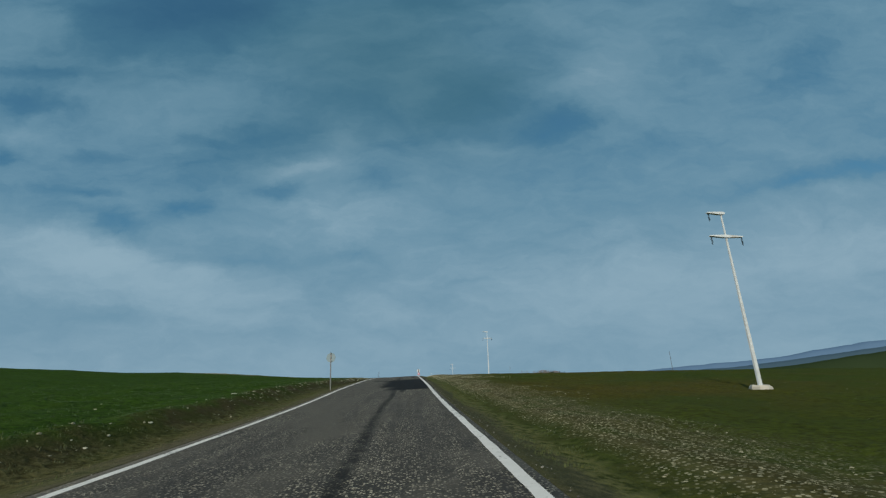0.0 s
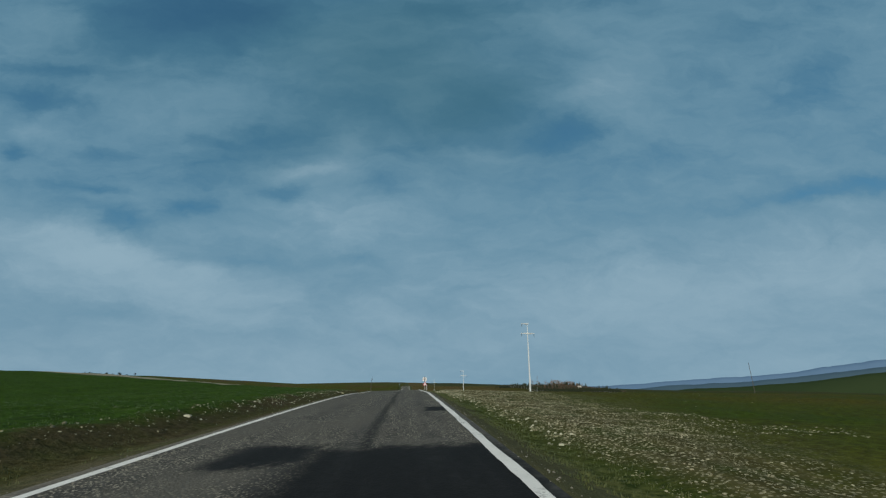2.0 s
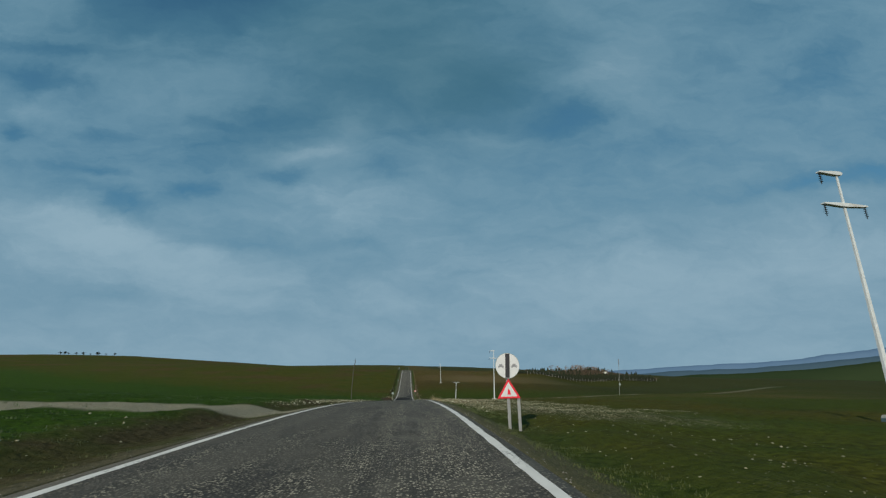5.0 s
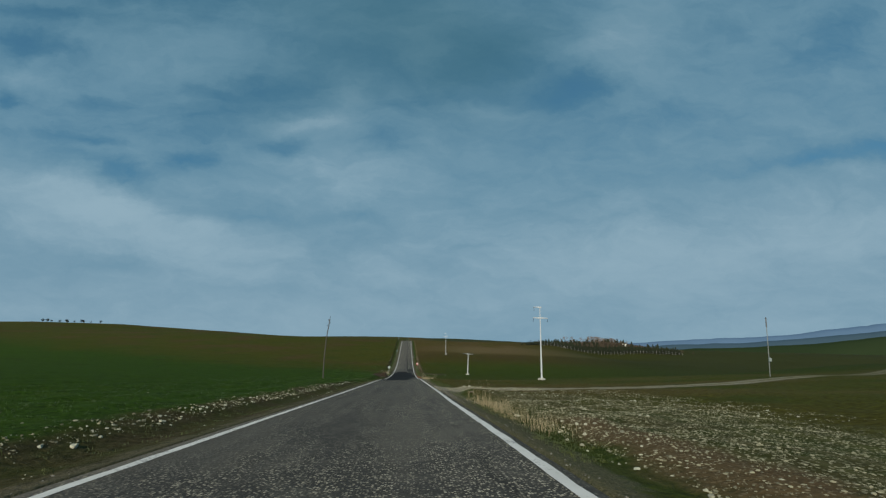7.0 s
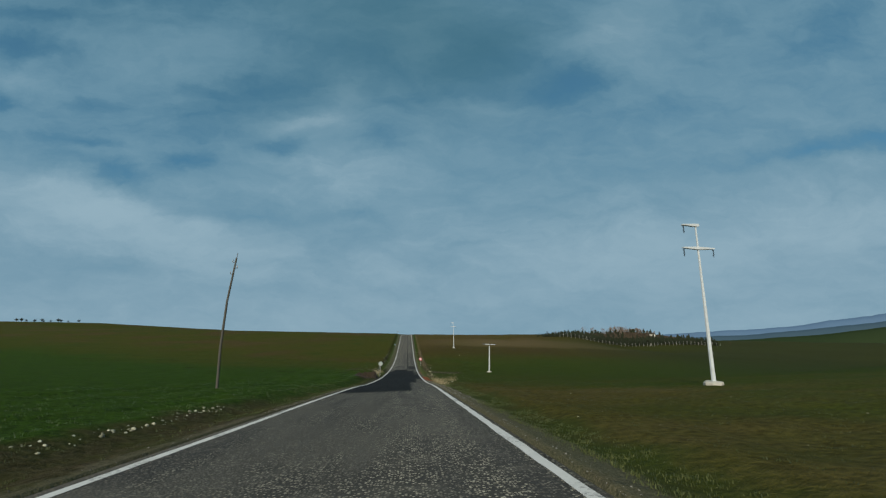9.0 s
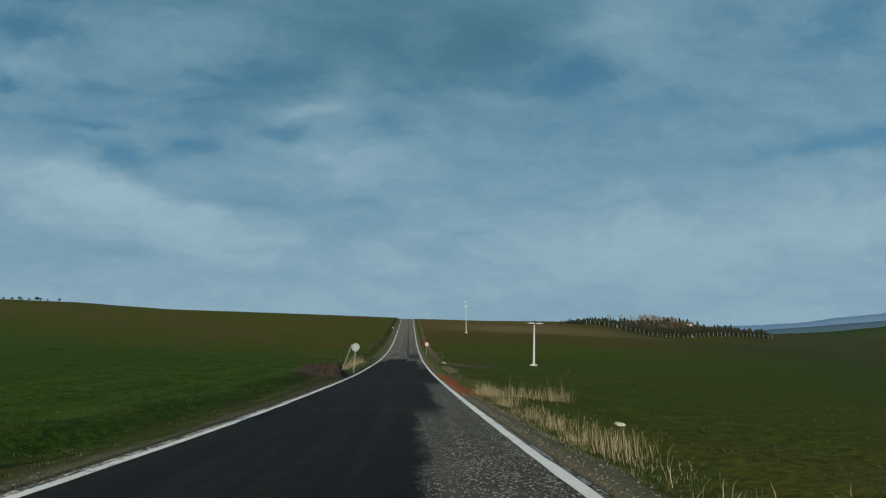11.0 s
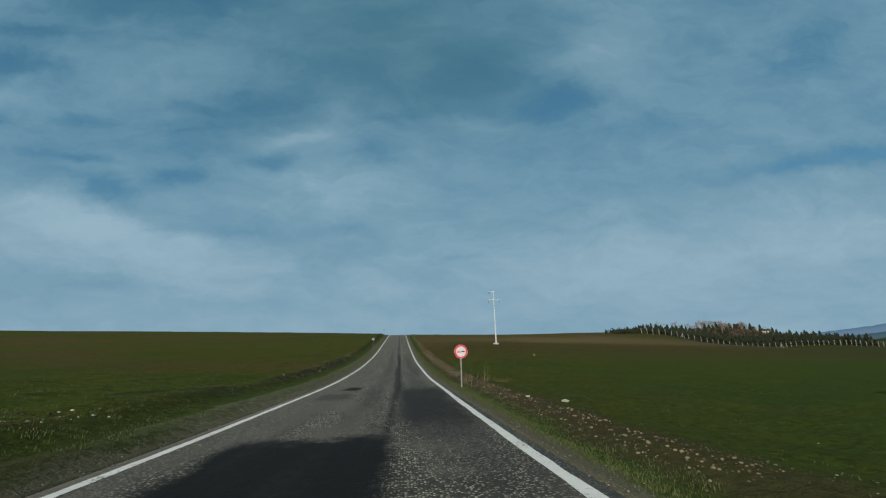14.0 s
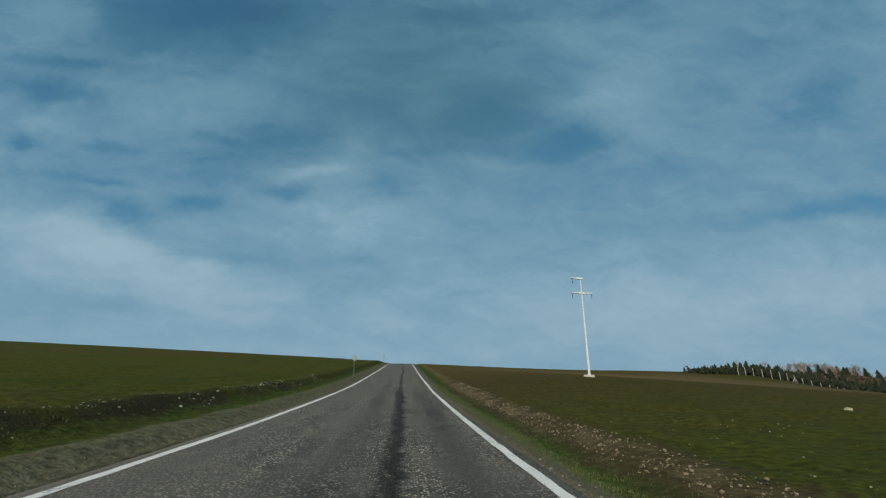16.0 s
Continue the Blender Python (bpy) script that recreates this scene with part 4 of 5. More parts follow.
# wooden poles
wp = thing("wooden_pole", pose(-12.2, 163.5, gz(-12.2, 163.5)), "leaning dark weathered wooden pole in green wheat", "pole")
part("shaft", tube([(0, 0, -0.5), (0.02, 0, 2.5), (0.22, 0, 5.5), (0.62, 0, 8.4)], [0.085, 0.08, 0.07, 0.055], 10), M_WOOD, wp)
part("pin", tube([(0.62, 0, 8.35), (0.68, 0, 8.75)], [0.03, 0.02], 6), M_GLASSY, wp, "small dark insulator pin")
for side, h in ((-1, 8.1), (1, 7.7), (-1, 7.3)):
    cx = 0.62 - 0.14 * (8.4 - h)
    part("pin", tube([(cx, 0, h), (cx + side * 0.16, 0, h), (cx + side * 0.18, 0, h + 0.05), (cx + side * 0.18, 0, h + 0.19)], [0.012, 0.012, 0.035, 0.022], 6), M_GLASSY, wp, "small dark insulator pin")
np_x, np_y = 39.0, 144.0
np_ = thing("wooden_pole", pose(np_x, np_y, gz(np_x, np_y), 0, 6, 0), "grey weathered pole with a small box", "pole")
part("shaft", tube([(0, 0, -0.5), (0, 0, 3.3), (-0.04, 0, 6.3)], [0.042, 0.038, 0.033], 10), M_PALEWOOD, np_)
part("cap", tube([(-0.03, 0, 5.3), (-0.03, 0, 5.35), (-0.045, 0, 6.32), (-0.045, 0, 6.36)], [0.04, 0.06, 0.06, 0.03], 8), M_POST, np_, "dark fitting at the top of the pole")
part("meter_box", box(-0.13, 0.13, -0.24, -0.07, 1.6, 2.0, 0.02), M_SIGN_BACK, np_, "pale metal meter box")
fx, fy = 92.0, 124.0
fp = thing("wooden_pole", pose(fx, fy, gz(fx, fy), 0, 1.5, 0), "thin dark wooden pole standing in the far field", "pole")
part("shaft", tube([(0, 0, -0.5), (0.03, 0, 4.6), (0, 0, 9.4)], [0.08, 0.07, 0.055], 8), M_WOOD, fp)
part("pin", tube([(0.0, 0, 9.35), (0.02, 0, 9.7)], [0.035, 0.025], 6), M_GLASSY, fp, "small dark insulator pin")
lp = thing("leaning_post", pose(-5.02, 201.05, gz(-5.02, 201.05), -3, 19, 0), "pale grey post leaning beside a mound of earth", "post")
part("shaft", box(-0.026, 0.026, -0.022, 0.022, -0.5, 2.35, 0.005), M_PALEWOOD, lp)


# ---- signs ----
def channel_post(h, x=0.0, y=0.05, k=1.0):
    """A folded steel channel, open to the back."""
    o = [(-0.035, 0.0), (0.035, 0.0), (0.035, 0.045), (0.05, 0.045), (0.05, 0.05), (0.03, 0.05), (0.03, 0.005), (-0.03, 0.005), (-0.03, 0.05), (-0.05, 0.05), (-0.05, 0.045), (-0.035, 0.045)]
    bm = bmesh.new()
    a = [bm.verts.new((x + p * k, y + q * k, -0.5)) for p, q in o]
    c = [bm.verts.new((x + p * k, y + q * k, h)) for p, q in o]
    for i in range(len(o)):
        bm.faces.new((a[i], a[(i + 1) % len(o)], c[(i + 1) % len(o)], c[i]))
    bm.faces.new(c)
    bmesh.ops.recalc_face_normals(bm, faces=bm.faces)
    return bm


def car_shape(cx, cz, k):
    """The back of a small car as a flat shape: cabin frame, body and wheels."""
    bm = prism([(cx - 0.055 * k, cz), (cx + 0.055 * k, cz), (cx + 0.040 * k, cz + 0.045 * k), (cx - 0.040 * k, cz + 0.045 * k)], -0.010, -0.006)
    prism([(cx - 0.078 * k, cz - 0.038 * k), (cx + 0.078 * k, cz - 0.038 * k), (cx + 0.078 * k, cz - 0.004 * k), (cx + 0.068 * k, cz + 0.004 * k), (cx - 0.068 * k, cz + 0.004 * k), (cx - 0.078 * k, cz - 0.004 * k)], -0.010, -0.006, bm=bm)
    for s in (-1, 1):
        prism([(cx + s * 0.058 * k - 0.015 * k, cz - 0.062 * k), (cx + s * 0.058 * k + 0.015 * k, cz - 0.062 * k), (cx + s * 0.058 * k + 0.015 * k, cz - 0.036 * k), (cx + s * 0.058 * k - 0.015 * k, cz - 0.036 * k)], -0.010, -0.006, bm=bm)
    return bm


def car_window(cx, cz, k):
    return prism([(cx - 0.040 * k, cz + 0.007 * k), (cx + 0.040 * k, cz + 0.007 * k), (cx + 0.029 * k, cz + 0.037 * k), (cx - 0.029 * k, cz + 0.037 * k)], -0.013, -0.0105)


sx, sy = 3.06, 246.85
no_pass = thing("road_sign", pose(sx, sy, gz(sx, sy), 0, 0.5, 3), "round no-overtaking sign with a red border on a steel post", "road sign")
part("post", channel_post(2.16, k=0.62), M_STEEL, no_pass)
R = 0.36
plate = part("plate", prism(round_outline(R, cz=1.84), -0.004, 0.004), M_SIGN_BACK, no_pass, "round aluminium plate")
part("face", prism(round_outline(R - 0.085, cz=1.84), -0.0055, -0.0045), M_WHITE, plate, "white sign face")
part("border", ring(R - 0.09, R - 0.004, -0.007, -0.0045, cz=1.84), M_RED, plate, "red border")
part("rim", ring(R - 0.005, R + 0.003, -0.008, 0.008, cz=1.84), M_WHITE, plate)
part("car_symbol", car_shape(-0.115, 1.845, 1.25), M_RED, plate, "red car symbol")
part("car_symbol", car_shape(0.124, 1.86, 1.18), M_BLACK, plate, "black car symbol")
part("car_window", car_window(-0.115, 1.845, 1.25), M_WHITE, plate)
part("car_window", car_window(0.124, 1.86, 1.18), M_WHITE, plate)

sx, sy = 2.8, 77.3
ends = thing("road_sign", pose(sx, sy, gz(sx, sy), 0, 0, 0), "round end-of-ban sign above a warning triangle on steel posts", "road sign")
part("post", channel_post(1.92, k=0.8), M_STEEL, ends)
part("post", channel_post(0.80, 0.27, 0.04, 0.8), M_STEEL, ends)
plate = part("plate", prism(round_outline(0.33, cz=1.60), -0.004, 0.004), M_SIGN_BACK, ends, "round aluminium plate")
part("face", prism(round_outline(0.32, cz=1.60), -0.0055, -0.0045), M_WHITE, plate, "white sign face")
part("bar", prism([(-0.075, 1.29), (0.045, 1.285), (0.075, 1.91), (-0.045, 1.915)], -0.0085, -0.0058), M_BLACK, plate, "black bar across the face")
part("car_symbol", car_shape(-0.18, 1.60, 0.95), M_GREY, plate, "grey car symbol")
part("car_symbol", car_shape(0.18, 1.60, 0.95), M_GREY, plate, "grey car symbol")
tri = part("triangle_plate", prism([(-0.31, 0.77), (0.31, 0.77), (0.0, 1.27)], -0.004, 0.004), M_RED, ends, "red-bordered warning triangle")
part("face", prism([(-0.225, 0.815), (0.225, 0.815), (0.0, 1.18)], -0.007, -0.0045), M_WHITE, tri, "white sign face")
part("symbol", prism([(-0.04, 0.86), (0.05, 0.86), (0.03, 0.97), (-0.02, 1.02)], -0.0095, -0.0072), M_RED, tri, "small faded symbol")

for sx, sy, h, r, lean in ((-4.75, 206.6, 2.45, 0.34, 2.5), (-5.4, 308.0, 2.1, 0.27, 0.0)):
    back = thing("road_sign", pose(sx, sy, gz(sx, sy), 0, lean, -4), "back of a round road sign on a steel post", "road sign", "signs seen from behind")
    part("post", channel_post(h, 0.0, -0.05, 0.55), M_STEEL if sy < 250 else M_POST, back)
    plate = part("plate", prism(round_outline(r, cz=h - r), -0.004, 0.004), M_SIGN_BACK if sy < 250 else M_PALEBACK, back, "bare aluminium back of a round sign")
    part("clamp", box(-0.06, 0.06, -0.062, -0.004, h - r - 0.10, h - r - 0.06), M_STEEL, plate)
    part("clamp", box(-0.06, 0.06, -0.062, -0.004, h - r + 0.06, h - r + 0.10), M_STEEL, plate)
back = thing("road_sign", pose(-5.05, 11.9, gz(-5.05, 11.9), 0, 0, -3), "pale back of a round road sign on a thin steel post", "road sign", "signs seen from behind")
# dark and pale posts paint the shaded and lit faces of one channel
part("post", channel_post(2.62, -0.014, -0.05, 0.45), M_POST, back, "dark face of the steel channel")
part("post", channel_post(2.55, 0.026, -0.045, 0.30), M_PALEWOOD, back)
plate = part("plate", prism(round_outline(0.33, cz=2.22), -0.004, 0.004), M_PALEBACK, back, "pale weathered back of a round sign")
part("clamp", box(-0.06, 0.06, -0.030, -0.004, 2.06, 2.10), M_STEEL, plate)
part("clamp", box(-0.06, 0.06, -0.030, -0.004, 2.34, 2.38), M_STEEL, plate)
far_sign = thing("road_sign", pose(-6.4, 392.0, gz(-6.4, 392.0)), "small pale sign on the crest", "road sign")
part("post", channel_post(2.2), M_POST, far_sign)
part("plate", prism(round_outline(0.34, cz=2.0), -0.004, 0.004), M_PALEBACK, far_sign)

# ---- culvert ----
cv_ob = thing("culvert_pipe", pose(3.65, 125.5, gz(3.65, 125.5) - 0.03, -16, 0, -8), "end of a concrete culvert pipe in the verge", "pipe")
bm = bmesh.new()
loops = [[bm.verts.new((r * math.cos(6.28318 * k / 20), yy, r * math.sin(6.28318 * k / 20) + 0.02)) for k in range(20)] for r, yy in ((0.002, 0.8), (0.14, 0.78), (0.14, 0.0), (0.166, 0.0), (0.166, 0.8))]
for u, v in zip(loops, loops[1:]):
    for k in range(20):
        bm.faces.new((u[k], u[(k + 1) % 20], v[(k + 1) % 20], v[k]))
bmesh.ops.recalc_face_normals(bm, faces=bm.faces)
part("pipe", bm, M_PIPE, cv_ob)

# ---- dirt heap ----
def heap_z(X, Y):
    """A long tipped ridge of earth with two humps, broken into lumps."""
    u, v = (X + 6.0) / 1.75, (Y - 201.6) / 1.7
    core = 0.56 * np.exp(-(u * u * 0.9 + v * v) * 1.5) + 0.14 * np.exp(-((u + 0.75) ** 2 + (v - 0.2) ** 2) * 5) + 0.30 * np.exp(-((u - 0.55) ** 2 + (v + 0.2) ** 2) * 5)
    core = core * smooth(-X, 4.52, 5.05)
    lumps = 0.30 * fbm(X * 2.1, Y * 2.1, 4) + 0.20 * np.abs(fbm(X * 5.3 + 7, Y * 5.3, 3))
    return ground_z(X, Y) + core * (1 + 0.6 * fbm(X * 1.3, Y * 1.3, 3)) + lumps * smooth(core, 0.04, 0.30) - 0.06 * smooth(0.05 - core, -0.02, 0.03)


tagged(sheet("dirt_mound", np.linspace(-9.6, -4.5, 120), np.linspace(197.6, 205.6, 150), heap_z, M_EARTH), "mound of freshly dug brown earth beside the road", "dirt mound")


# ---- scattered stones ----
def unit_stone(level):
    bm = bmesh.new()
    bmesh.ops.create_icosphere(bm, subdivisions=level, radius=1.0)
    v = np.array([q.co for q in bm.verts])
    f = np.array([[q.index for q in g.verts] for g in bm.faces])
    bm.free()
    return v, f


STONE1, STONE2 = unit_stone(1), unit_stone(2)
STONE0 = (np.array([(1, 0, 0), (0.1, 0.9, 0), (-1, 0.1, 0), (0, -1, 0.1), (0.1, 0, 1), (0, 0.1, -1)], float), np.array([(0, 1, 4), (1, 2, 4), (2, 3, 4), (3, 0, 4), (1, 0, 5), (2, 1, 5), (3, 2, 5), (0, 3, 5)]))


def scatter(name, xy, sizes, mat, label, category, seed, base=STONE1, flat=0.6, sink=0.25, height=ground_z):
    """Many stones as one object, each its own lump."""
    rng = np.random.default_rng(seed)
    v0, f0 = base
    xy, sizes = np.asarray(xy), np.asarray(sizes)
    n = len(xy)
    jit = 1 + 0.55 * (rng.random((n, len(v0))) - 0.5)
    V = v0[None] * jit[:, :, None] * (np.stack([np.ones(n), rng.uniform(0.6, 1.0, n), rng.uniform(0.4, 0.8, n) * flat / 0.6], 1) * sizes[:, None])[:, None, :]
    a = rng.uniform(0, 6.28, n)
    X = V[:, :, 0] * np.cos(a)[:, None] - V[:, :, 1] * np.sin(a)[:, None]
    Y = V[:, :, 0] * np.sin(a)[:, None] + V[:, :, 1] * np.cos(a)[:, None]
    z = height(xy[:, 0], xy[:, 1]) + sizes * sink * 0.6
    V = np.stack([X + xy[:, :1], Y + xy[:, 1:2], V[:, :, 2] + z[:, None]], 2).reshape(-1, 3)
    F = (f0[None] + (np.arange(n) * len(v0))[:, None, None]).reshape(-1, 3)
    return tagged(new(name, mesh_of(name, V, F, mat)), label, category, kind="stuff")


rng = np.random.default_rng(11)


def strip(n, x0, x1, y0, y1, lean=1.0):
    return np.stack([x0 + (x1 - x0) * rng.random(n) ** lean, rng.uniform(y0, y1, n)], 1)


fringe = lambda q, x1: q[q[:, 0] < x1 + 3.5 * fbm(q[:, 0] * 0.2, q[:, 1] * 0.12)]
right_stones = np.concatenate([fringe(strip(6500, 3.6, 11, -19, 10, 1.3), 7.5), fringe(strip(16000, 3.5, 9.5, 4, 26, 1.3), 7.0), fringe(strip(42000, 3.5, 13.5, 24, 64, 1.25), 10.0), fringe(strip(44000, 3.5, 14, 84, 119, 1.35), 11.5), strip(9000, 4.4, 14, 112, 129), strip(900, 3.5, 9, 62, 84), strip(260, 4, 16, 137, 240), strip(1100, 4.5, 11.5, 216, 230), strip(700, 3.2, 4.1, 190, 216), strip(700, 12, 30, -10, 60, 1.5)])
stone_r = (0.007 + 0.029 * rng.random(len(right_stones)) ** 4.2) * np.where(right_stones[:, 1] < 24, 0.82, 1.0)
small = stone_r < 0.015
scatter("field_stones", right_stones[small], stone_r[small] * 1.12, M_STONE, "small pale stones strewn over the fallow field", "stones", 1, STONE0, flat=0.40)
scatter("field_stones", right_stones[~small], stone_r[~small], M_STONE, "flat pale stones strewn over the fallow field", "stones", 9, flat=0.34)
left_stones = np.concatenate([strip(700, -8.3, -6.3, -19, 80), strip(900, -7.9, -7.0, 0, 60), strip(2300, -7.7, -6.7, 90, 138), strip(200, -16, -7, -19, 130, 0.5), strip(120, -12, -6.5, 135, 290), strip(200, -13.0, -7.3, 226, 235), strip(300, -8.0, -6.6, 262, 300)])
scatter("field_stones", left_stones, 0.008 + 0.045 * rng.random(len(left_stones)) ** 5.0, M_STONE, "pale stones along the edge of the wheat field", "stones", 2)
left_row = np.concatenate([strip(34, -7.9, -6.7, -19, 20), strip(170, -7.6, -6.5, 26, 64), strip(60, -7.5, -5.2, 30, 74), strip(560, -7.35, -6.75, 94, 152), strip(60, -6.8, -5.3, 94, 140), strip(70, -8.2, -6.8, 226, 236), strip(46, -8.0, -6.7, 258, 296)])
scatter("row_stones", left_row, 0.012 + 0.052 * rng.random(len(left_row)) ** 2.8, M_PALESTONE, "row of larger pale stones along the wheat field", "stones", 8, STONE2)
row_stones = np.concatenate([strip(420, 4.6, 13, 112, 128), strip(480, 3.25, 4.1, 22, 64), strip(240, 3.2, 4.4, 84, 112), strip(90, 3.2, 5.2, 206, 226)])
scatter("row_stones", row_stones, (0.015 + 0.055 * rng.random(len(row_stones)) ** 2.8) * np.where(row_stones[:, 1] > 255, 0.34, 1.0) * np.where(row_stones[:, 1] > 150, 0.6, np.where(row_stones[:, 1] > 128.6, 0.36, np.where(row_stones[:, 1] > 111, 0.72, 0.8))), M_PALESTONE, "row of larger pale stones thrown beside the road", "stones", 3, STONE2)
pebbles = np.concatenate([strip(3800, 2.6, 9.5, 128.8, 133.6), strip(1900, 3.35, 4.35, 207, 217.5), strip(520, 4.8, 9.2, 219.2, 222.6), strip(160, 7, 16, 210, 219), strip(900, 3.7, 4.7, 262, 298), strip(420, 4.3, 12.0, 262, 276)])
scatter("small_stones", pebbles, (0.008 + 0.026 * rng.random(len(pebbles)) ** 3.0) * np.where(pebbles[:, 1] > 150, 0.66, 1.0), M_STONE, "small pale stones heaped along the track and the verge", "stones", 12)
clods = np.concatenate([np.concatenate([strip(1500, 3.6, 4.6, 229, 252), strip(4500, 3.75, 4.75, 252, 300)]), strip(600, -8.0, -4.8, 196.5, 203.5), strip(1100, 4.6, 8.6, 219, 225.5), strip(2200, 3.2, 4.1, 190, 217)])
czs = 0.006 + 0.024 * rng.random(len(clods)) ** 3.8
scatter("earth_clods", clods[:6000], czs[:6000] * 1.35, M_DRYCLOD, "brown earth clods and stones along the field edge", "clods", 4)
hc = np.stack([rng.normal(-6.0, 0.9, 3800), rng.normal(201.4, 1.05, 3800)], 1)
hc = hc[(hc[:, 0] < -4.85) & (hc[:, 0] > -9) & (np.abs(hc[:, 1] - 201.4) < 3.2)]
wet = strip(1500, -13.0, -7.3, 226, 235)
scatter("earth_clods", wet, 0.012 + 0.05 * rng.random(len(wet)) ** 2.5, M_HEAPCLOD, "dark wet clods in a churned patch of wheat", "clods", 13, flat=0.4)
scatter("earth_clods", hc, 0.008 + 0.050 * rng.random(len(hc)) ** 4.0, M_HEAPCLOD, "dark brown clods on the earth heap", "clods", 7, height=heap_z)
scatter("earth_clods", clods[6600:], czs[6600:], M_CLOD, "brown churned clods in a muddy patch", "clods", 5)
grit_xy = np.concatenate([strip(3600, 1.95, 2.75, 150, 187), strip(3400, 1.95, 2.75, 206, 300), strip(900, -5.0, -4.45, 150, 176), strip(2300, -5.0, -4.45, 223, 300), strip(2600, 1.98, 2.35, -19, 150), strip(5200, 2.1, 10, 128.4, 134.2), strip(1500, 2.0, 3.2, 119, 129), strip(900, -5.0, -4.45, -19, 150)])
scatter("shoulder_gravel", grit_xy, 0.007 + 0.016 * rng.random(len(grit_xy)) ** 2.4, M_GRAVEL, "loose grey gravel along the road shoulder", "gravel", 6, STONE0)

ROCKS = [(3.25, 44.6, .12), (3.4, 47.0, .13), (3.3, 42.9, .10), (3.6, 45.4, .13), (4.33, 134.2, .20), (4.6, 132.9, .24), (5.6, 133.9, .12), (4.3, 223.6, .42), (4.35, 98.6, .17), (3.9, 97.2, .13), (3.75, 101.5, .2), (3.7, 103.0, .14),
         (-6.9, 101.0, .22), (-6.4, 104.3, .18), (-6.6, 62.0, .3), (-6.9, 61.2, .22), (-7.0, 30.0, .2), (-6.6, 109.5, .18), (-6.5, 207.6, .24), (5.2, 238.0, .2), (4.4, 239.5, .16), (7.6, 215.5, .10),
         (-7.4, -12.0, .22), (-6.6, -13.0, .16), (-8.2, 3.0, .24), (3.4, 114.0, .17), (9.6, 118.5, .2), (4.4, 178.6, .18), (9.5, 212.0, .14), (17.0, 278.0, .26)]
for k, (rx_, ry_, rs) in enumerate(ROCKS):
    rnd = np.random.default_rng(100 + k)
    v = STONE2[0] * (1 + 0.55 * (rnd.random((len(STONE2[0]), 1)) - 0.5)) * rs * 0.62 * np.array([1, rnd.uniform(0.6, 0.9), rnd.uniform(0.32, 0.5)])
    rock = new("rock", mesh_of("rock", v, STONE2[1], M_STONE if rs > 0.25 else M_PALESTONE))
    rock.matrix_world = pose(rx_, ry_, gz(rx_, ry_) + rs * 0.10, 0, 0, rnd.uniform(0, 360))
    tagged(rock, "pale limestone rock lying on the verge", "rock", "loose rocks by the road")


# ---- grass ----
def blades(name, xy, heights, mat, label, category, seed, width=0.006, lean=0.5, bend=False):
    """Grass as one object: each blade a narrow leaning leaf."""
    rng = np.random.default_rng(seed)
    xy, heights = np.asarray(xy), np.asarray(heights)
    n = len(xy)
    a, t = rng.uniform(0, 6.28, n), rng.uniform(0, 6.28, n)
    l = heights * lean * rng.random(n)
    z = ground_z(xy[:, 0], xy[:, 1]) - 0.02
    wx, wy = np.cos(a) * width, np.sin(a) * width
    b0 = np.stack([xy[:, 0] - wx, xy[:, 1] - wy, z], 1)
    b1 = np.stack([xy[:, 0] + wx, xy[:, 1] + wy, z], 1)
    mx, my = xy[:, 0] + 0.4 * l * np.cos(t), xy[:, 1] + 0.4 * l * np.sin(t)
    m0 = np.stack([mx - wx * .8, my - wy * .8, z + heights * 0.6], 1)
    m1 = np.stack([mx + wx * .8, my + wy * .8, z + heights * 0.6], 1)
    tip = np.stack([xy[:, 0] + l * np.cos(t), xy[:, 1] + l * np.sin(t), z + heights], 1)
    V = np.stack([b0, b1, m0, m1, tip], 1).reshape(-1, 3)
    F = (np.array([[0, 1, 3], [0, 3, 2], [2, 3, 4]])[None] + (np.arange(n) * 5)[:, None, None]).reshape(-1, 3)
    return tagged(new(name, mesh_of(name, V, F, mat)), label, category, kind="stuff")


def tufts(xy, per, spread):
    xy = np.repeat(xy, per, 0)
    return xy + rng.normal(0, spread, xy.shape)


keep = lambda q: q[(fbm(q[:, 0] * 0.5, q[:, 1] * 0.35) > -0.12)]
vr = keep(strip(15000, 2.4, 3.7, -19, 300))
vr = vr[~((np.abs(vr[:, 1] - 131.6) < 4.2) | ((vr[:, 1] > 186) & (vr[:, 1] < 205) & (vr[:, 0] < 2.95)))]
vr = np.concatenate([vr, strip(5200, 2.4, 3.15, 205, 300)])
g1 = tufts(vr, 10, 0.05)
blades("verge_grass", g1, rng.uniform(0.02, 0.075, len(g1)), M_GRASS, "short green and yellowing grass on the verge", "grass", 21)
vl = keep(strip(9500, -7.8, -4.9, -19, 300))
vl = vl[((vl[:, 1] > 150) & (vl[:, 0] < -5.3) & (rng.random(len(vl)) < 0.6)) | ((vl[:, 0] < -5.2) & (rng.random(len(vl)) < 0.4))]
vl = np.concatenate([vl[(np.abs(vl[:, 1] - 87) > 2.2)], strip(1100, -6.6, -4.75, 206, 224)])
g2 = tufts(vl, 12, 0.06)
blades("verge_grass", g2, rng.uniform(0.02, 0.09, len(g2)), M_GRASS, "short green and yellowing grass on the verge", "grass", 22)
wl = tufts(strip(9000, -22, -7.6, -19, 255, 0.6), 7, 0.07)
wl = wl[np.abs(wl[:, 1] - 87) > 2.6]
blades("young_wheat", wl, rng.uniform(0.03, 0.08, len(wl)), M_CROP, "young green wheat covering the field", "crop", 23, 0.008)
wr = tufts(strip(5000, 4.5, 18, 135, 262, 1.4), 6, 0.08)
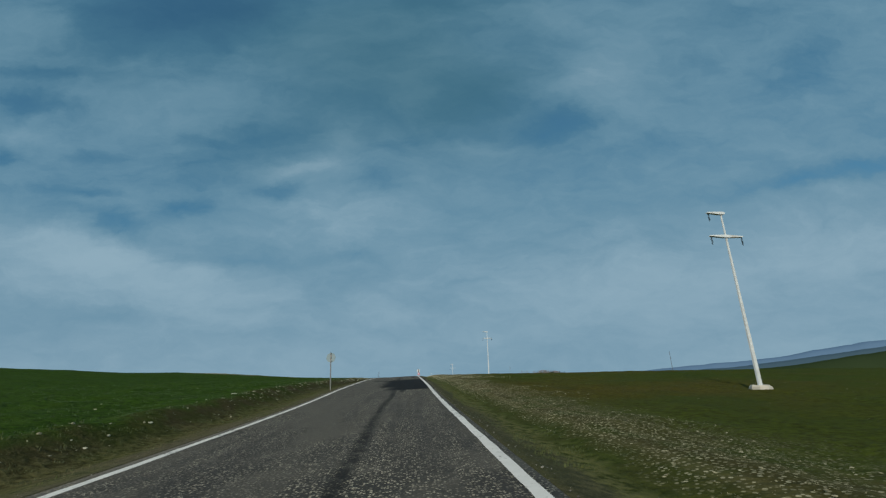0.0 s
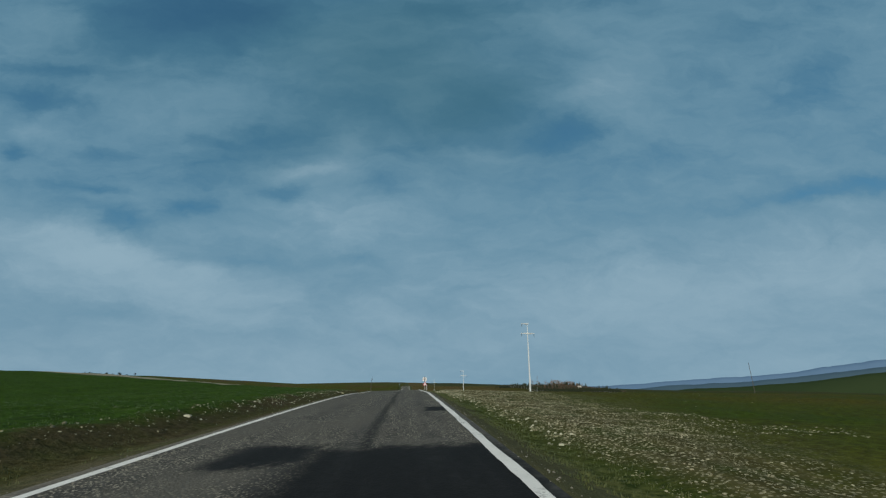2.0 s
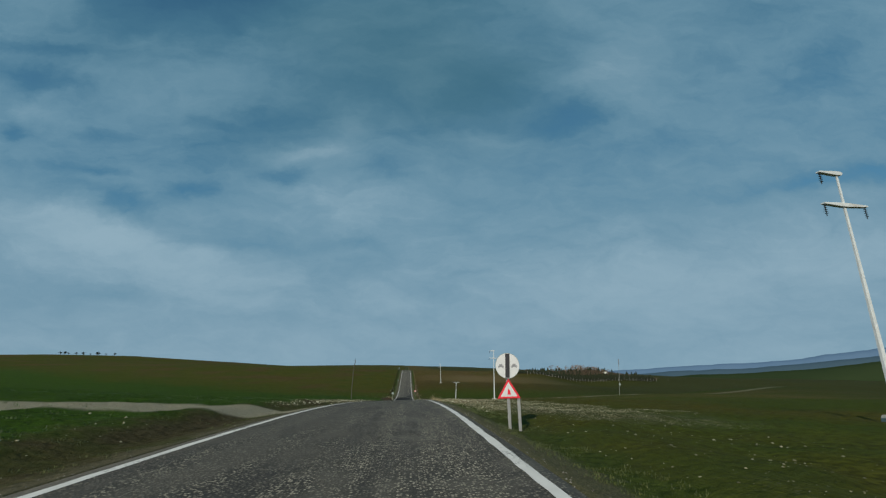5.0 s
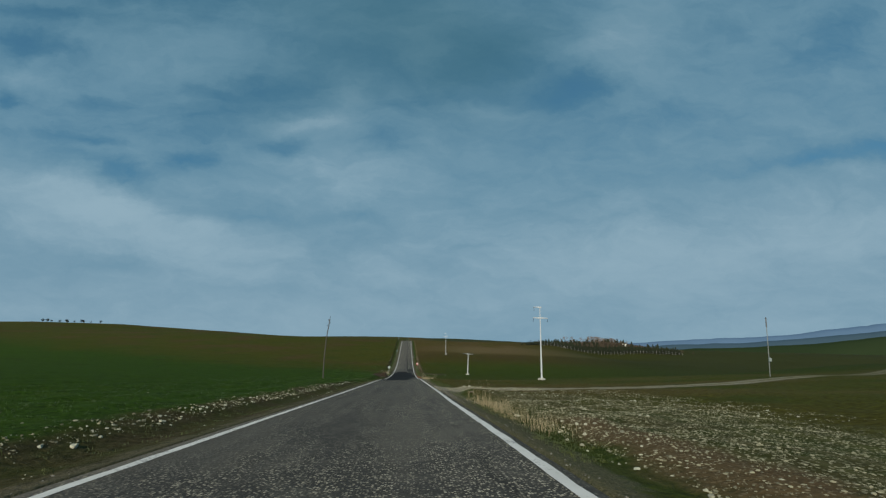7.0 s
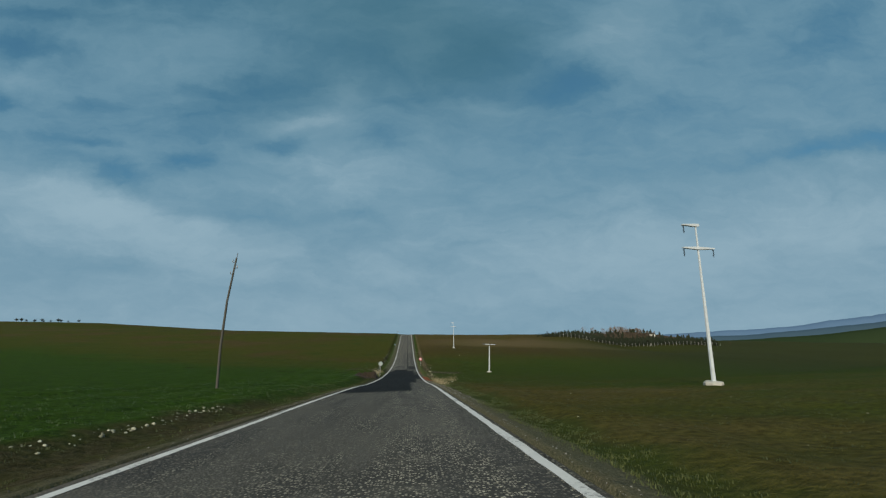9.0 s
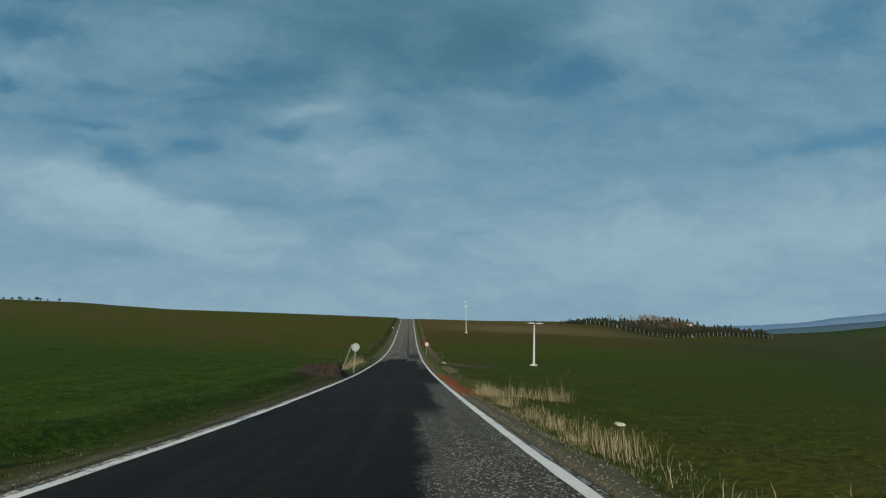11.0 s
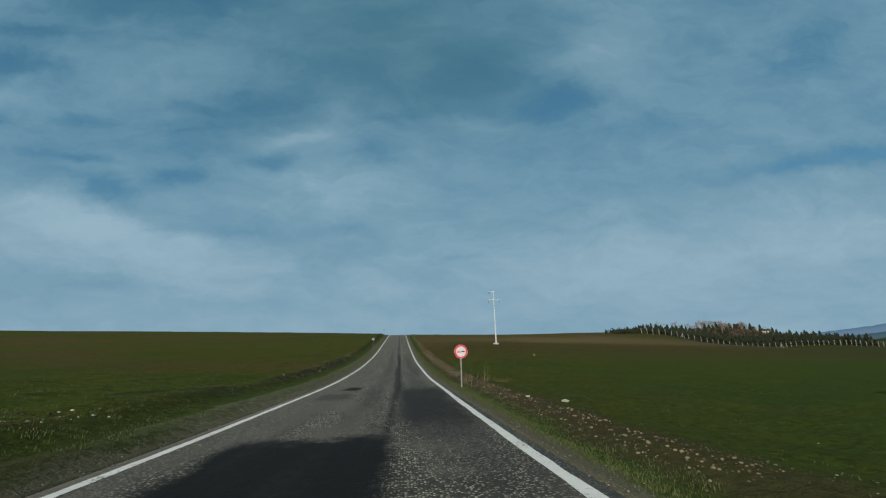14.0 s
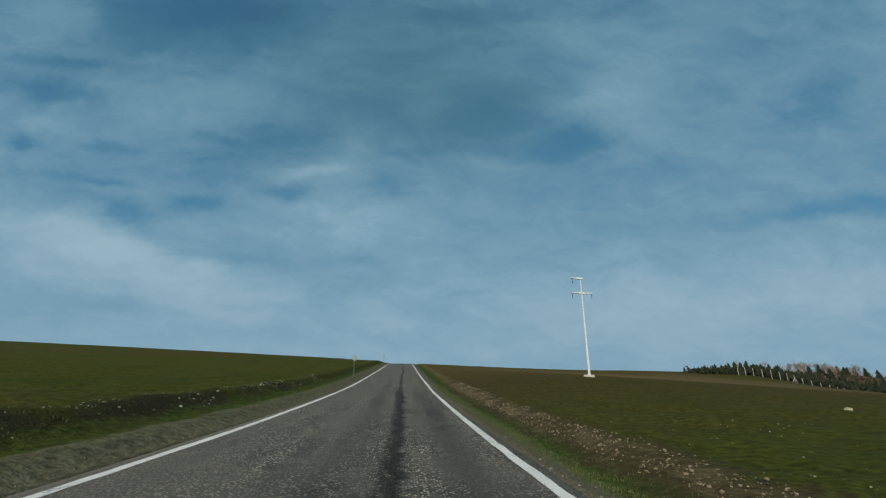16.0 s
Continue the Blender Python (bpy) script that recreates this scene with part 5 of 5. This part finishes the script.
blades("young_wheat", wr, rng.uniform(0.02, 0.05, len(wr)), M_SPARSE, "sparse young green wheat in brown soil", "crop", 24, 0.008)


def dry_clump(seed, n=90, h=0.75, spread=0.28, mat=M_STRAW):
    """A tuft of tall dead grass with seed heads."""
    rng = np.random.default_rng(seed)
    bm = bmesh.new()
    for _ in range(n):
        x, y = rng.normal(0, spread, 2)
        hh = h * rng.uniform(0.35, 1.0)
        a, l = rng.uniform(0, 6.28), hh * rng.uniform(0.05, 0.62)
        u, v = math.cos(a), math.sin(a)
        wv = rng.uniform(0.0014, 0.0036)
        b = rng.uniform(0, 3.14)
        c, s = math.cos(b) * wv, math.sin(b) * wv
        q = [bm.verts.new(p) for p in ((x - c, y - s, -0.05), (x + c, y + s, -0.05), (x + c + u * l * .35, y + s + v * l * .35, hh * .6), (x - c + u * l * .35, y - s + v * l * .35, hh * .6))]
        t = bm.verts.new((x + u * l, y + v * l, hh))
        bm.faces.new(q)
        bm.faces.new((q[3], q[2], t))
        if rng.random() < 0.25:
            k = [bm.verts.new((x + u * l * f + du * 0.005, y + v * l * f, hh * f2)) for f, du, f2 in ((0.85, -1, .92), (0.85, 1, .92), (1.04, 0, 1.04))]
            bm.faces.new(k)
    me = bpy.data.meshes.new("dry_grass")
    bm.to_mesh(me)
    bm.free()
    me.materials.append(mat)
    return me


CLUMPS = [dry_clump(s, n, h, sp) for s, n, h, sp in ((1, 60, 0.45, 0.24), (2, 26, 0.90, 0.30), (3, 80, 0.26, 0.34), (4, 42, 1.25, 0.26), (5, 75, 0.75, 0.30), (6, 110, 0.58, 0.24), (7, 9, 0.95, 0.20))]
spots = [(x, y, 0) for x, y in strip(9, 2.9, 3.5, 110, 120)] + [(x, y, 2) for x, y in strip(14, 2.9, 3.6, 108, 122)] + [(x, y, 6) for x, y in strip(7, 3.0, 3.6, 118, 123)]
spots += [(x, y, 0) for x, y in strip(9, 3.15, 3.6, 176, 185)] + [(x, y, 2) for x, y in strip(14, 2.9, 3.5, 172, 189)]
spots += [(x, y, 5) for x, y in strip(5, 3.2, 3.75, 187.4, 189.6)] + [(3.6 + 0.3 * k, 187.4 - 0.75 * k + 0.4 * math.sin(3 * k), 0) for k in range(6)]
spots += [(x, y, k % 2) for k, (x, y) in enumerate(strip(12, -6.2, -5.4, 204.0, 212))] + [(x, y, 6 if k > 3 else 0) for k, (x, y) in enumerate(strip(8, -6.7, -5.7, 213.7, 215.2))] + [(x, y, (0, 6, 4)[k % 3]) for k, (x, y) in enumerate(strip(14, -6.6, -5.6, 217.4, 224.2))] + [(x, y, 2) for x, y in strip(10, -6.6, -5.6, 207, 222)]
spots += [(4.0, 187.2, 6), (4.35, 186.2, 6), (4.9, 184.7, 6), (5.3, 184.4, 6)]
spots += [(3.65, 248.9, 6), (3.75, 248.4, 6), (4.75, 248.6, 6), (4.3, 249.1, 6)]
for k, (x, y, kind) in enumerate(spots):
    ob = new("dry_grass", CLUMPS[kind])
    ob.matrix_world = pose(x, y, gz(x, y), 0, 0, 137.5 * k) @ Matrix.Scale(random.uniform(0.75, 1.2), 4)
    tagged(ob, "tuft of tall dry straw-coloured grass on the verge", "dry grass", "dry grass tufts by the road")


weed = dry_clump(31, 60, 0.26, 0.36, M_RUST)
for k, (x, y) in enumerate([tuple(q) for q in strip(5, 4.6, 6.4, 248.0, 249.8)]):
    ob = new("dead_weeds", weed)
    ob.matrix_world = pose(x, y, gz(x, y), 0, 0, 97.0 * k) @ Matrix.Scale(random.uniform(0.7, 1.25), 4)
    tagged(ob, "low clump of rusty brown dead weeds on the verge", "weeds", "dead weeds by the road")


# ---- the plantation ----
def conifer(seed, h=4.6):
    rnd = random.Random(seed)
    ob = thing("conifer", pose(0, 0, 0), "young dark green conifer in a plantation", "tree", "plantation conifers")
    part("trunk", tube([(0, 0, -0.3), (0, 0, h * 0.5), (0, 0, h * 0.9)], [0.09, 0.06, 0.02], 6), M_BARK, ob)
    bm = bmesh.new()
    for k in range(9):
        f = k / 9
        z, r = h * (0.10 + 0.86 * f), (0.30 + 0.92 * (1 - f) ** 0.9) * rnd.uniform(0.85, 1.15)
        top = bm.verts.new((rnd.uniform(-.05, .05), rnd.uniform(-.05, .05), z + h * 0.17))
        n = 11
        rim = []
        for i in range(n * 2):
            a = 3.14159 * i / n + k
            q = r * (rnd.uniform(0.85, 1.2) if i % 2 else rnd.uniform(0.40, 0.62))
            rim.append(bm.verts.new((q * math.cos(a), q * math.sin(a), z - (0.16 if i % 2 else 0.0) * r + rnd.uniform(-.08, .08))))
        for i in range(n * 2):
            bm.faces.new((top, rim[i], rim[(i + 1) % (n * 2)]))
    part("crown", bm, M_NEEDLE, ob)
    return ob


def branchy(bm, p, d, length, r, depth, rnd):
    q = p + d * length
    tube([p, q], [r, r * 0.62], 4, False, bm)
    if depth:
        for _ in range(3 if depth > 1 else 4):
            e = (d + Vector((rnd.uniform(-.8, .8), rnd.uniform(-.8, .8), rnd.uniform(-.2, .6)))).normalized()
            branchy(bm, p + d * length * rnd.uniform(0.55, 1.0), e, length * rnd.uniform(0.5, 0.75), r * 0.55, depth - 1, rnd)


def bare_tree(seed, h=5.0):
    rnd = random.Random(seed)
    ob = thing("bare_tree", pose(0, 0, 0), "leafless grey-brown tree on the plantation hill", "tree", "bare trees on the hill")
    part("trunk", tube([(0, 0, -0.3), (0.05, 0, h * 0.35)], [0.12, 0.08], 6), M_BARK, ob)
    bm = bmesh.new()
    for _ in range(5):
        d = Vector((rnd.uniform(-.6, .6), rnd.uniform(-.6, .6), 1)).normalized()
        branchy(bm, Vector((0.05, 0, h * rnd.uniform(0.22, 0.35))), d, h * 0.32, 0.06, 3, rnd)
    part("crown", bm, M_TWIG, ob)
    return ob


def clear(ob):
    for c in ob.children_recursive:
        bpy.data.objects.remove(c)
    bpy.data.objects.remove(ob)


firs = [conifer(k, 3.6 + 0.3 * k) for k in range(4)]
rnd = random.Random(5)
fir_spots = []
for row in range(3):
    y0 = 367.5 + row * 2.6
    x0, x1 = 92 - 4 * row, 178 - 1.5 * row
    n = int((x1 - x0) / (1.5 if row < 2 else 2.0))
    fir_spots += [(x0 + (x1 - x0) * k / n + rnd.uniform(-.6, .6), y0 + rnd.uniform(-.7, .7)) for k in range(n) if rnd.random() > 0.06 * row]
fir_spots += [(71 + 1.5 * k + rnd.uniform(-.6, .6), 366 + rnd.uniform(-1, 8)) for k in range(16)]
fir_spots += [(rnd.uniform(98, 128), rnd.uniform(376, 388)) for _ in range(46)] + [(rnd.uniform(128, 178), rnd.uniform(386, 392)) for _ in range(26)]
for k, (x, y) in enumerate(fir_spots):
    small = min(1.0, 0.34 + 0.02 * max(0.0, x - 70) if x < 90 else 0.80 + 0.2 * (x - 90) / 40)
    copy_thing(firs[k % 4], pose(x, y, gz(x, y), 0, 0, 73 * k) @ Matrix.Scale(small * rnd.uniform(0.75, 1.08), 4))
bares = [bare_tree(50 + k) for k in range(3)]
for k in range(46):
    x, y = max(108.0, rnd.gauss(133, 13)), rnd.gauss(391, 5)
    copy_thing(bares[k % 3], pose(x, y, gz(x, y), 0, 0, 91 * k) @ Matrix.Scale(rnd.uniform(0.7, 1.25), 4))
for o in firs + bares:
    clear(o)

# russet scrub on the hill, too many bushes to count
bx = np.stack([rng.normal(140, 17, 1300), rng.normal(382, 6, 1300)], 1)
bx = bx[(bx[:, 1] > 372) & ((bx[:, 0] - 148.5) ** 2 + (bx[:, 1] - 381) ** 2 > 9)]
cl = tufts(bx, 16, 0.55)
rr_ = np.random.default_rng(77)
zz = ground_z(cl[:, 0], cl[:, 1]) + rr_.uniform(0, 1.7, len(cl))
t0 = np.stack([cl[:, 0], cl[:, 1], zz], 1)
leafs = np.stack([t0 + rr_.normal(0, 0.28, t0.shape) for _ in range(3)], 1).reshape(-1, 3)
tagged(new("hill_scrub", mesh_of("hill_scrub", leafs, np.arange(len(leafs)).reshape(-1, 3), M_SCRUB)), "russet brown scrub covering the plantation hill", "scrub", kind="stuff")

# low dense young growth between the planted rows
ux, uy = rng.uniform(76, 178, 5200), 366.3 + 7.0 * rng.random(5200)
uh = np.clip(0.5 + 1.9 * (ux - 72) / 40, 0.5, 2.4)
ug = np.repeat(np.stack([ux, uy, ground_z(ux, uy)], 1), 4, 0)
ug[:, 2] += rr_.uniform(0.1, 1.0, len(ug)) * np.repeat(uh, 4)
ug[:, :2] += rr_.normal(0, 0.35, (len(ug), 2))
under = np.stack([ug + rr_.normal(0, 0.32, ug.shape) for _ in range(3)], 1).reshape(-1, 3)
tagged(new("conifer_undergrowth", mesh_of("conifer_undergrowth", under, np.arange(len(under)).reshape(-1, 3), M_NEEDLE)), "dark green low growth between the plantation conifers", "undergrowth", kind="stuff")

fence = thing("fence", pose(0, 365, 0), "row of pale concrete fence posts along the plantation", "fence")
post_me = None
for k in range(44):
    x = 84 + 93.5 * k / 43
    if post_me is None:
        ob = part("post", box(-0.048, 0.048, -0.048, 0.048, -0.4, 1.95, 0.012), M_FENCE, fence)
        post_me = ob.data
    else:
        ob = new("post", post_me)
        ob.parent = fence
    ob.location = (x, 0.3 * math.sin(k), gz(x, 365))
for k in (7, 24):
    x = 84 + 93.5 * k / 43
    for side in (-1, 1):
        z = gz(x, 365)
        brace = part("brace", tube([(x + side * 0.85, 0.3 * math.sin(k), gz(x + side * 0.85, 365) - 0.1), (x + side * 0.05, 0.3 * math.sin(k), z + 1.35)], [0.055, 0.055], 6), M_FENCE, fence)
hut_x, hut_y = 148.5, 383.0
hut = thing("hut", pose(hut_x, hut_y, gz(hut_x, hut_y), 0, 0, 20), "small pale plastered hut among scrub on the hill", "hut")
part("wall", box(-1.1, 1.1, -1.1, 1.1, -0.5, 2.3, 0.03), M_PAINTED, hut)
part("roof", prism([(-1.35, 2.3), (1.35, 2.3), (0, 3.1)], -1.35, 1.35), M_SCRUB, hut, "low brown pitched roof")


# trees on the far hill to the left
def small_tree(seed):
    rnd = random.Random(seed)
    ob = thing("tree", pose(0, 0, 0), "small dark tree standing alone on the far hill", "tree", "trees on the far hill")
    part("trunk", tube([(0, 0, -0.5), (0.2, 0, 2.6), (0.1, 0.1, 4.4)], [0.32, 0.24, 0.1], 7), M_BARK, ob)
    bm = bmesh.new()
    for _ in range(420):
        a, u, r = rnd.uniform(0, 6.28), rnd.gauss(0, 0.55), abs(rnd.gauss(0, 1.5))
        c = Vector((r * math.cos(a), r * math.sin(a), 4.4 + u * 1.8 + 0.3 * math.sin(3 * a)))
        bm.faces.new([bm.verts.new(c + Vector((rnd.gauss(0, .42), rnd.gauss(0, .42), rnd.gauss(0, .3)))) for _ in range(3)])
    part("crown", bm, M_NEEDLE, ob)
    return ob


far_trees = [small_tree(200 + k) for k in range(3)]
for k, (dx, s) in enumerate(((-46, .6), (-38, .4), (-33, .65), (-20, .5), (-12, .35), (-3, .6), (4, .4), (14, .5), (21, .65), (30, .35), (41, .5))):
    x, y = -410 + dx * 0.72, 652 + 6 * math.sin(k * 2.1)
    copy_thing(far_trees[k % 3], pose(x, y, gz(x, y), 0, 0, 50 * k) @ Matrix.Scale(s, 4))
for o in far_trees:
    clear(o)

# low bush in the field on the right
bush = thing("bush", pose(129.0, 196.0, gz(129.0, 196.0)), "low dark green bush alone in a field", "bush")
rnd = random.Random(9)
bm = bmesh.new()
for _ in range(5):
    tube([(0, 0, -0.2), (rnd.uniform(-.5, .5), rnd.uniform(-.5, .5), 0.9)], [0.05, 0.02], 5, True, bm)
part("stem", bm, M_BARK, bush)
bm = bmesh.new()
for _ in range(500):
    a, r = rnd.uniform(0, 6.28), abs(rnd.gauss(0, 0.75))
    c = Vector((r * math.cos(a), r * math.sin(a), max(0.15, 0.95 + rnd.gauss(0, 0.42) - 0.25 * r)))
    bm.faces.new([bm.verts.new(c + Vector((rnd.gauss(0, .14), rnd.gauss(0, .14), rnd.gauss(0, .12)))) for _ in range(3)])
part("leaves", bm, M_NEEDLE, bush)
